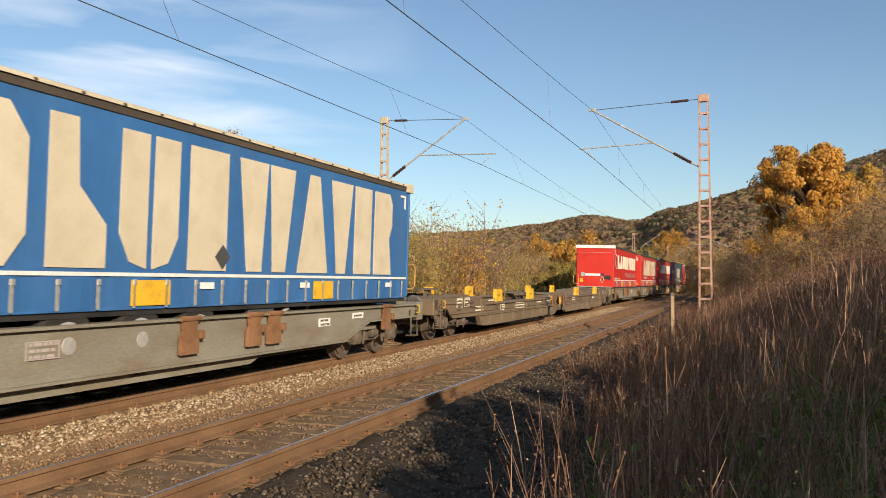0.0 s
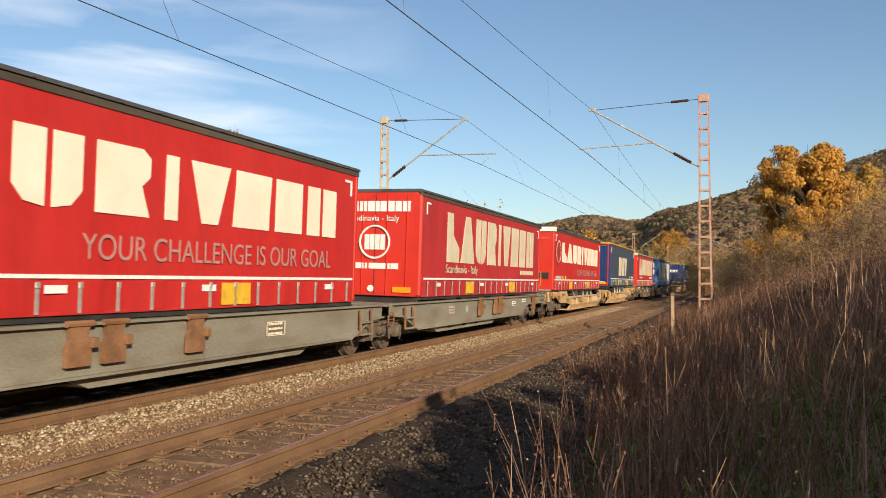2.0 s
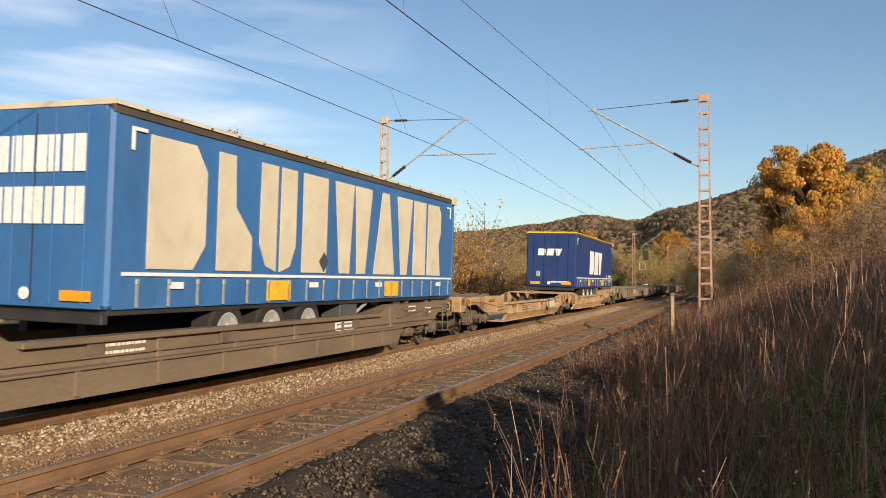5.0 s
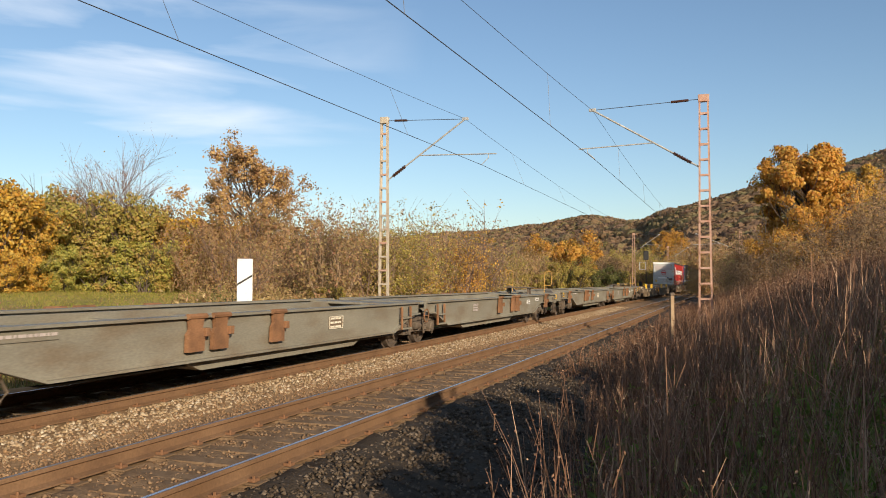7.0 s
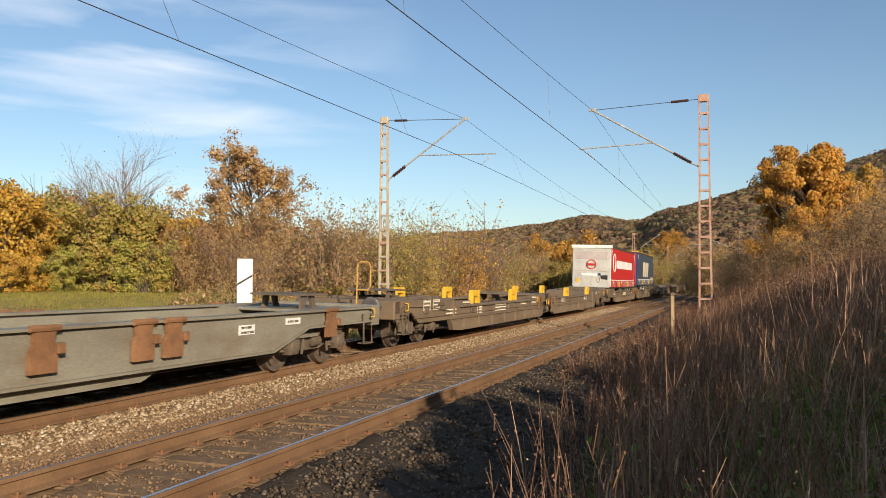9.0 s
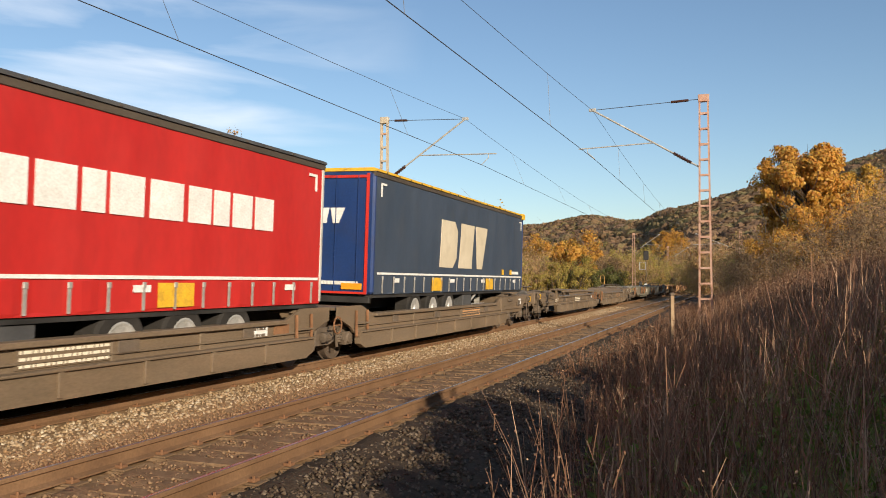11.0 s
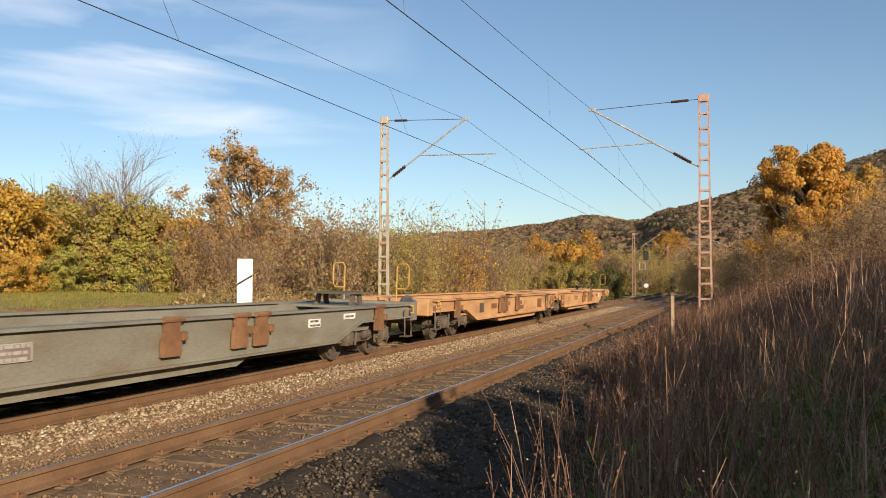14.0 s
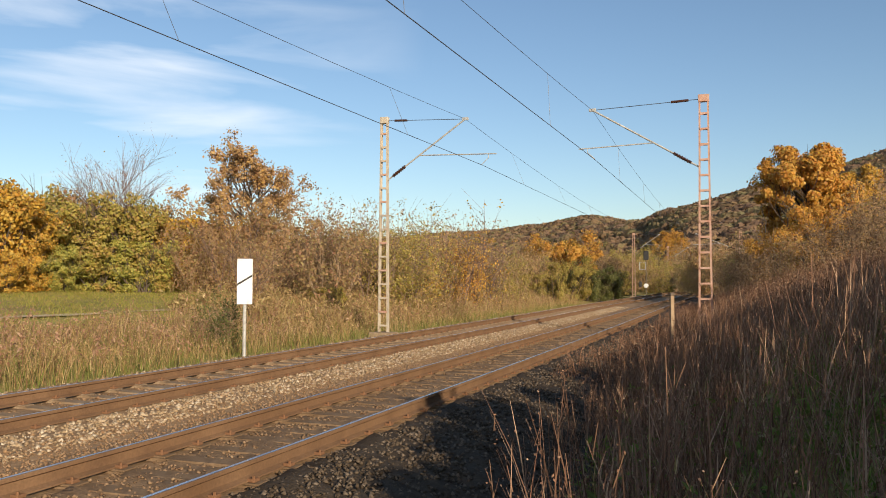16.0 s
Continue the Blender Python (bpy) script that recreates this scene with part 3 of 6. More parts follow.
# ---- plants ----
def leaf_quads(C, size, rng, up=0.0, ratio=1.4, out=None, loose=0.38):
    """Small bent leaves round the given points: four corners each."""
    n = len(C)
    a = rng.normal(size=(n, 3))
    a[:, 2] *= 1 - up
    a /= np.linalg.norm(a, axis=1, keepdims=True) + 1e-9
    b = np.cross(a, rng.normal(size=(n, 3)))
    if out is not None:
        nn = out / (np.linalg.norm(out, axis=1, keepdims=True) + 1e-9) + loose * rng.normal(size=(n, 3))
        a = np.cross(nn, rng.normal(size=(n, 3)))
        a /= np.linalg.norm(a, axis=1, keepdims=True) + 1e-9
        b = np.cross(nn, a)
    b /= np.linalg.norm(b, axis=1, keepdims=True) + 1e-9
    sz = size * rng.uniform(0.6, 1.3, (n, 1))
    V = np.stack([C - a * sz * ratio * 0.5, C + b * sz * 0.5, C + a * sz * ratio * 0.5, C - b * sz * 0.5], 1)
    Q = np.arange(n * 4).reshape(n, 4)
    return V.reshape(-1, 3), Q


def grow(rng, start, way, length, radius, depth, sh, tips, spread=0.55, kids=(3, 5), sides=5, rise=0.12):
    """A limb that bends and forks; its twigs' ends are gathered in tips."""
    pts, p, d = [start], start.copy(), way.normalized()
    for _ in range(3):
        d = (d + Vector((rng.uniform(-1, 1), rng.uniform(-1, 1), rng.uniform(-0.4, 0.8) + rise)) * 0.16).normalized()
        p = p + d * (length / 3)
        pts.append(p)
    sh.tube(pts if depth else pts[::3], radius, sides if depth else 3, radius * 0.5)
    if depth == 0:
        tips += [pts[2], pts[3], (pts[2] + pts[3]) / 2]
        return
    for k in range(rng.randint(*kids)):
        q = pts[rng.choice((1, 2, 3))] if k else pts[3]
        turn = Vector((rng.uniform(-1, 1), rng.uniform(-1, 1), rng.uniform(-0.5, 0.9)))
        grow(rng, q, d + turn * spread * 1.6, length * rng.uniform(0.5, 0.78), radius * 0.5, depth - 1, sh, tips, spread, kids, max(3, sides - 1), rise)


def tree_kind(seed, height, trunk, radius, depth, leaves, leaf_size, puff, lift=0.35, limbs=6, stems=1, lean=0.5, kids=(3, 4), clumps=0.3, twiggy=False, bare=False):
    """Meshes for one kind of tree or bush: limbs and leaves."""
    rng = random.Random(seed)
    sh, tips = Shape(), []
    for st in range(stems):
        base = Vector((rng.uniform(-1, 1), rng.uniform(-1, 1), 0)) * (0.0 if stems == 1 else 0.16 * height)
        base.z = -0.15
        if stems == 1:
            top = Vector((rng.uniform(-0.2, 0.2), rng.uniform(-0.2, 0.2), height * 0.72))
            mid = top * 0.5 + Vector((rng.uniform(-0.15, 0.15), rng.uniform(-0.15, 0.15), 0))
            sh.tube([base, mid * 0.5, mid, (mid + top) / 2, top], trunk, 7, trunk * 0.3)
            for k in range(limbs):
                u = lift + (0.98 - lift) * k / (limbs - 1)
                q = base.lerp(top, u)
                w = k * 2.4 + rng.uniform(-0.5, 0.5)
                d = Vector((math.cos(w), math.sin(w), 0.35 + 0.9 * u))
                grow(rng, q, d, radius * rng.uniform(0.55, 0.8) * (1.15 - 0.55 * u), trunk * 0.42, depth, sh, tips, kids=kids)
        else:
            w = rng.uniform(0, 6.28)
            d = Vector((math.cos(w) * lean, math.sin(w) * lean, 1))
            grow(rng, base, d, height * rng.uniform(0.4, 0.62), trunk, depth, sh, tips, kids=kids)
    nr = np.random.default_rng(seed)
    T = np.array([tuple(t) for t in tips])
    me = mesh_of("limbs", sh, TWIG if bare else BARK, tidy=False) if not twiggy else mesh_of("limbs", sh, TWIGS, tidy=False)
    if leaves == 0:
        return me, None, T
    # leaves gathered in clumps round some of the twig ends
    pick = T[nr.permutation(len(T))[:max(24, int(len(T) * clumps))]]
    if stems > 1:
        skirt = pick[nr.integers(0, len(pick), len(pick) // 2)] * np.concatenate([nr.uniform(0.7, 1.05, (len(pick) // 2, 2)), nr.uniform(0.1, 0.7, (len(pick) // 2, 1))], 1)
        pick = np.concatenate([pick, skirt], 0)
    own = nr.integers(0, len(pick), leaves)
    ball = nr.normal(size=(leaves, 3))
    ball *= (nr.random((leaves, 1)) ** 0.42) / np.linalg.norm(ball, axis=1, keepdims=True)
    C = pick[own] + ball * np.array([1.0, 1.0, 0.8]) * puff * 1.55 * nr.uniform(0.6, 1.3, (len(pick), 1))[own]
    C[:, 2] = np.maximum(C[:, 2], 0.05)
    mid = C.mean(axis=0) * np.array([1, 1, 0.75])
    out = (C - pick[own]) / puff + 0.9 * (C - mid) / np.linalg.norm(C - mid, axis=1, keepdims=True)
    return me, leaf_quads(C, leaf_size, nr, out=out, loose=0.5), T


def plant(name, kind, material, x, y, scale, turn, label, category, group, sink=0.0):
    """A tree or bush with its limbs and its crown, standing on the land."""
    limbs, lv, key = kind
    ob = thing(name, label, category, group, Matrix.Translation((x, y, hgt(x, y) - sink)) @ Euler((0, 0, turn)).to_matrix().to_4x4())
    ob.scale = (scale, scale, scale)
    part("trunk" if category == "tree" else "branching", limbs, None, ob)
    if lv is not None:
        mk = (key, material.name)
        if mk not in CROWNS:
            CROWNS[mk] = fast_mesh("crown", lv[0], lv[1], material)
        part("crown", CROWNS[mk], None, ob)
    return ob


CROWNS = {}


def kind_of(key, *a, **k):
    limbs, lv, T = tree_kind(*a, **k)
    return limbs, lv, key


def build_plants():
    bushA = kind_of("bushA", 11, 3.6, 0.05, 2.0, 2, 12500, 0.10, 0.29, stems=11, lean=0.75, clumps=0.14)
    bushB = kind_of("bushB", 12, 4.6, 0.06, 2.4, 2, 15000, 0.108, 0.35, stems=12, lean=0.6, clumps=0.14)
    bushC = kind_of("bushC", 13, 3.0, 0.022, 1.6, 3, 3000, 0.075, 0.24, stems=11, lean=0.5, twiggy=True)
    bushD = kind_of("bushD", 14, 2.4, 0.02, 1.5, 3, 2400, 0.07, 0.22, stems=10, lean=0.6, twiggy=True)
    oak = kind_of("oak", 21, 8.6, 0.16, 4.2, 2, 15000, 0.12, 0.32, lift=0.10, limbs=20, kids=(3, 4), clumps=0.75)
    bare = kind_of("bare", 22, 6.0, 0.055, 2.2, 3, 2600, 0.055, 0.5, stems=7, lean=0.45, kids=(5, 7), bare=True)
    gold = kind_of("gold", 23, 12.0, 0.32, 6.2, 2, 44000, 0.21, 0.62, lift=0.14, limbs=24, kids=(3, 5), clumps=0.16)
    sapling = kind_of("sapling", 24, 4.4, 0.024, 1.0, 2, 520, 0.08, 0.15, stems=6, lean=0.28, kids=(3, 4), bare=True)
    low = kind_of("low", 25, 3.6, 0.05, 2.0, 1, 4600, 0.30, 0.46, stems=12, lean=0.75, clumps=0.4)
    rng = random.Random(9)

    def spot(px, depth):
        return (px - 784) / 1438 * depth, depth

    def put(name, kind, material, px, depth, scale, label, category, group, sink=0.0):
        x, y = spot(px, depth)
        return plant(name, kind, material, x, y, scale, rng.uniform(0, 6.28), label, category, group, sink)

    put("oak_tree", oak, OAKL, 447, 46.5, 0.91, "half-bare young oak with brown autumn leaves", "tree", "trees beyond the line")
    put("bare_tree", bare, RUSSET, 188, 50, 1.22, "bare grey twiggy tree behind the hedge", "tree", "trees beyond the line")
    put("golden_oak_tree", gold, ORANGEL, 1422, 72, 0.9, "broad oak in full orange-gold autumn leaf", "tree", "trees on the bank")
    put("golden_oak_tree", gold, GOLDOAK, 1500, 80, 0.74, "orange-brown oak on the bank", "tree", "trees on the bank")
    for px, d, sc in ((1370, 66, 1.0), (1415, 64, 0.9), (1465, 66, 1.15), (1515, 68, 1.1)):
        put("golden_bush", bushB, ORANGEL, px, d, sc, "orange-gold bush below the oak", "bush", "trees on the bank")
    hedge = "hedge beyond the grass"
    YM, OL, RU, GR, TN = "yellow-orange maple bush at the grass edge", "olive-green leafy hedge bush", "russet hedge bush with thinning leaves", "yellow-green leafy hedge bush", "brown-orange hedge bush under the oak"
    rows = [(-10, 36, 1.12, bushB, YELLOWL, YM), (-75, 37, 1.2, bushB, YELLOWL, YM), (45, 37, 0.72, bushB, YELLOWL, YM), (20, 35, 0.55, bushA, YELLOWL, YM),
            (95, 40, 1.05, bushB, OLIVE, OL), (112, 39, 0.62, bushA, LIMEL, GR), (150, 42, 1.1, bushB, OLIVE, OL), (175, 40, 0.75, bushA, LIMEL, GR), (208, 41, 0.95, bushA, OLIVE, OL), (255, 40.5, 0.85, bushA, LIMEL, GR),
            (238, 43, 1.08, bushB, OLIVE, OL), (268, 41, 0.7, bushA, OLIVE, OL), (292, 45, 1.28, bushA, YELLOWL, YM), (325, 43, 1.15, bushC, RUSSET, RU), (350, 42, 0.95, bushD, RUSSET, RU), (375, 45, 0.92, bushB, BROWNL, TN),
            (405, 43, 1.0, bushC, RUSSET, RU), (435, 45, 0.9, bushB, BROWNL, TN), (470, 44, 1.0, bushC, BROWNL, TN), (500, 46, 1.1, bushC, DARKL, RU), (560, 40, 0.8, bushC, RUSSET, RU), (610, 44, 1.05, bushC, RUSSET, RU), (650, 46, 0.7, bushB, RUSSET, RU), (540, 48, 1.1, bushC, RUSSET, RU),
            (60, 46, 1.2, bushB, RUSSET, RU), (-20, 50, 1.4, bushB, OLIVE, OL), (130, 52, 1.2, bushB, RUSSET, RU), (215, 52, 1.15, bushB, RUSSET, RU), (580, 50, 1.15, bushC, RUSSET, RU), (380, 50, 0.9, bushB, RUSSET, RU)]
    for px, d, sc, k, m, lab in rows:
        put("hedge_bush", k, m, px, d, sc * 0.98, lab, "bush", hedge)
    # scrub beside the far track
    s = 28.0
    while s < 150:
        o = -7.5 - rng.uniform(0, 3.5) - 0.01 * s
        p = at(s, o)
        k, m, lab = rng.choice([(bushC, RUSSET, "russet trackside scrub bush"), (bushD, RUSSET, "low russet scrub bush by the track"), (bushC, DARKL, "dark brown trackside scrub bush"), (bushD, YELLOWL, "yellowing trackside scrub bush"), (bushC, OLIVE, "olive trackside scrub bush"), (bushC, BROWNL, "brown-orange trackside scrub bush"), (bushD, DARKL, "dark brown trackside scrub bush"), (sapling, RUSSET, "bare twiggy sapling in the scrub"), (sapling, DARKL, "thin dark sapling in the scrub")])
        sc = rng.uniform(0.75, 1.15) * (1 + s * 0.003)
        plant("scrub_bush", k, m, p.x, p.y, sc, rng.uniform(0, 6.28), lab, "bush", "trackside scrub")
        if s > 36 and rng.random() < 0.8:
            p2 = at(s + rng.uniform(-1, 1), o - 3.5 - rng.uniform(0, 3))
            plant("scrub_bush", rng.choice((bushC, bushC, sapling)), rng.choice((RUSSET, OLIVE, RUSSET, BROWNL, DARKL)), p2.x, p2.y, rng.uniform(0.95, 1.4) * (1 + s * 0.003), rng.uniform(0, 6.28), "thick russet scrub bush behind the mast", "bush", "trackside scrub")
        s += rng.uniform(1.6, 2.6) * (1 + s * 0.004)
    for px, d, sc, m in ((505, 44, 0.85, RUSSET), (548, 42, 0.9, DARKL), (575, 44, 1.0, RUSSET), (600, 46, 1.05, DARKL), (628, 43, 0.95, RUSSET), (652, 45, 1.1, OLIVE), (664, 41, 1.05, RUSSET), (705, 44, 1.15, OLIVE), (716, 46, 1.2, OLIVE), (742, 47, 0.9, RUSSET), (772, 50, 1.0, RUSSET), (800, 49, 1.1, RUSSET), (832, 52, 1.35, YELLOWL), (850, 53, 1.25, RUSSET), (880, 56, 1.0, DARKL)):
        put("sapling", sapling, m, px, d, sc, "tall thin half-bare sapling above the scrub", "tree", "saplings in the scrub")
    for px, d, sc, k, m, lab in ((560, 41, 1.0, bushC, BROWNL, "russet twiggy bush in the scrub"), (715, 43, 1.15, bushC, OLIVE, "olive twiggy bush by the mast"), (590, 36, 0.4, bushA, OLIVE, "low green bramble by the track"), (500, 39, 0.6, bushC, DARKL, "dark twiggy bush by the sign"), (975, 70, 0.8, bushA, OLIVE, "dark green bush beside the line"), (1035, 82, 1.0, bushA, GREENL, "dark green bush beside the line"), (1005, 90, 1.5, bushB, ORANGEL, "bright orange bush above the scrub"), (1075, 96, 1.4, bushC, DARKL, "dark brown bush at the curve"), (1105, 108, 1.0, bushA, OLIVE, "olive bush at the curve"), (1175, 128, 1.0, bushA, GREENL, "green bush by the signal"), (905, 60, 1.1, bushC, OLIVE, "olive bush beside the line")):
        put("leafy_bush", k, m, px, d, sc, lab, "bush", "trackside scrub")
    # dark bush set where the marker board's shadow falls on the scrub
    put("bramble", bushD, GREENL, 388, 23.5, 0.6, "dark green bush standing in for the marker board's shadow", "bush", "trackside scrub")
    put("yellow_birch", sapling, YELLOWL, 818, 52, 1.15, "slender sapling with bright yellow leaves", "tree", "trees beyond the line")
    put("yellow_bush", bushC, ORANGEL, 818, 51, 1.15, "bright yellow-orange bush in the scrub", "bush", "trackside scrub")
    put("yellow_bush", bushB, YELLOWL, 990, 95, 1.3, "yellow-orange bush beside the line", "bush", "trackside scrub")
    put("green_bush", bushB, GREENL, 1055, 84, 0.8, "dark evergreen bush at the track edge", "bush", "trackside scrub")
    put("green_bush", bushA, GREENL, 1080, 92, 0.95, "dark evergreen bush at the track edge", "bush", "trackside scrub")
    put("green_bush", bushB, OLIVE, 1010, 80, 0.95, "olive-green bush beside the line", "bush", "trackside scrub")
    put("green_bush", bushB, OLIVE, 1150, 130, 1.1, "olive-green bush beyond the signal", "bush", "trackside scrub")
    put("orange_tree", oak, GOLD, 1200, 190, 0.9, "small orange tree in the distance", "tree", "trees beyond the line")
    put("orange_tree", oak, ORANGEL, 1180, 210, 1.1, "small orange tree in the distance", "tree", "trees beyond the line")
    put("far_bush", bushB, OLIVE, 1120, 150, 1.6, "olive bush in the distance", "bush", "trackside scrub")
    put("far_bush", bushB, RUSSET, 1260, 120, 1.5, "russet bush in the distance", "bush", "trackside scrub")
    # thicket on the bank, and the hedge behind that shades the near ground
    for px, d, sc, m in ((1300, 62, 0.9, DARKL), (1345, 56, 1.0, DARKL), (1400, 50, 1.0, RUSSET), (1460, 46, 1.0, DARKL), (1520, 42, 1.0, DARKL), (1580, 38, 1.0, DARKL), (1600, 50, 1.3, RUSSET), (1540, 60, 1.2, RUSSET), (1330, 72, 1.2, RUSSET), (1560, 80, 1.6, RUSSET)):
        put("thicket_bush", bushC, m, px, d, sc * (1.0 if sc < 1.1 else 1.35), "dark brown thicket bush on the bank", "bush", "thicket on the bank")
    for i in range(37):
        s = -46 + i * 1.95
        if i in (9, 15, 21, 24):
            continue
        p = at(s, 18.5 + rng.uniform(-0.8, 0.8))
        plant("bank_bush", low, rng.choice((RUSSET, OLIVE)), p.x, p.y, (rng.uniform(0.72, 0.84) if s < -7 else rng.uniform(0.60, 0.84) if s < 3 else rng.uniform(0.60, 0.82)), rng.uniform(0, 6.28), "dense bush on top of the bank", "bush", "hedge on the bank")
    # scrub filling the valley beyond the curve
    for px, d, sc, m in ((1120, 118, 1.2, RUSSET), (1165, 120, 1.1, OLIVE), (1190, 135, 1.3, RUSSET), (1215, 125, 1.2, OLIVE), (1240, 140, 1.4, RUSSET), (1275, 110, 1.3, RUSSET), (1300, 95, 1.1, OLIVE), (1225, 98, 0.9, RUSSET), (1290, 78, 0.9, RUSSET), (1140, 160, 1.8, OLIVE), (1210, 170, 1.8, RUSSET), (1280, 150, 1.8, BROWNL), (1100, 135, 1.5, OLIVE)):
        put("valley_bush", bushC, m, px, d, sc * 1.35, "russet and olive scrub beyond the curve", "bush", "scrub beyond the curve")


def stalks(name, label, count, s_rng, o_rng, h_rng, width, material, seed, lean=0.25, heads=0, head_size=0.03, skew=1.5, side=0, twigs=0):
    """Upright stems standing on the land: two crossed-free bent blades each, with seed heads and side leaves."""
    rng = np.random.default_rng(seed)
    s = s_rng[0] + (s_rng[1] - s_rng[0]) * rng.random(count) ** skew
    clump = rng.normal(size=count) * 0.15
    o = o_rng[0] + (o_rng[1] - o_rng[0]) * rng.random(count) + clump
    px, py, h = np.interp(s, _s, _x), np.interp(s, _s, _y), np.interp(s, _s, _h)
    X, Y = px + np.cos(h) * o, py - np.sin(h) * o
    keep = np.hypot(X, Y) > 1.7
    X, Y = X[keep], Y[keep]
    n = len(X)
    Z = land(X, Y)
    H = rng.uniform(h_rng[0], h_rng[1], n) * (0.75 + 0.35 * np.sin(X * 1.7) * np.cos(Y * 1.3))
    tilt = rng.normal(size=(n, 2)) * lean * H[:, None]
    W = width * rng.uniform(0.6, 1.3, n)
    a = rng.uniform(0, np.pi, n)
    side_v = np.stack([np.cos(a), np.sin(a), np.zeros(n)], -1)
    P = np.stack([X, Y, Z - 0.03], -1)
    V, Q, base = [], [], 0
    lv = []
    for u, wf in ((0, 1.0), (0.4, 0.85), (0.75, 0.6), (1.0, 0.2)):
        c = P + np.stack([tilt[:, 0] * u ** 1.7, tilt[:, 1] * u ** 1.7, H * u * (1 - 0.06 * u)], -1)
        lv.append(c)
        V.append(c - side_v * (W * wf / 2)[:, None])
        V.append(c + side_v * (W * wf / 2)[:, None])
    V = np.stack(V, 1).reshape(-1, 3)
    idx = (np.arange(n) * 8)[:, None]
    Q = np.concatenate([idx + np.array([[2 * k, 2 * k + 1, 2 * k + 3, 2 * k + 2]]) for k in range(3)], 0)
    if twigs:
        t = rng.uniform(0.35, 0.92, (n, twigs, 1))
        C = (lv[0][:, None] * (1 - t) + lv[3][:, None] * t).reshape(-1, 3)
        w = rng.uniform(0, 2 * np.pi, len(C))
        ln = rng.uniform(0.06, 0.2, len(C))
        D = np.stack([np.cos(w) * ln * 0.55, np.sin(w) * ln * 0.55, ln], -1)
        S = np.stack([-np.sin(w), np.cos(w), np.zeros(len(C))], -1) * 0.0035
        v2 = np.stack([C - S, C + S, C + D + S * 0.5, C + D - S * 0.5], 1).reshape(-1, 3)
        Q = np.concatenate([Q, np.arange(len(v2)).reshape(-1, 4) + len(V)], 0)
        V = np.concatenate([V, v2], 0)
        tip = C + D
        v3, q3 = leaf_quads(tip, 0.010, rng, ratio=1.8)
        Q = np.concatenate([Q, q3 + len(V)], 0)
        V = np.concatenate([V, v3], 0)
    if heads:
        t = rng.uniform(0.72, 1.02, (n, heads, 1))
        C = (lv[1][:, None] * (1 - t) + lv[3][:, None] * t + rng.normal(size=(n, heads, 3)) * head_size * 1.3).reshape(-1, 3)
        v2, q2 = leaf_quads(C, head_size, rng)
        Q = np.concatenate([Q, q2 + len(V)], 0)
        V = np.concatenate([V, v2], 0)
    if side:
        t = rng.uniform(0.15, 0.9, (n, side, 1))
        C = (lv[0][:, None] * (1 - t) + lv[3][:, None] * t + rng.normal(size=(n, side, 3)) * 0.06).reshape(-1, 3)
        v2, q2 = leaf_quads(C, head_size * 1.6, rng, ratio=3.2)
        Q = np.concatenate([Q, q2 + len(V)], 0)
        V = np.concatenate([V, v2], 0)
    tagged(new(name, fast_mesh(name, V, Q, material)), label, "grass" if "grass" in name else "weeds", kind="stuff")


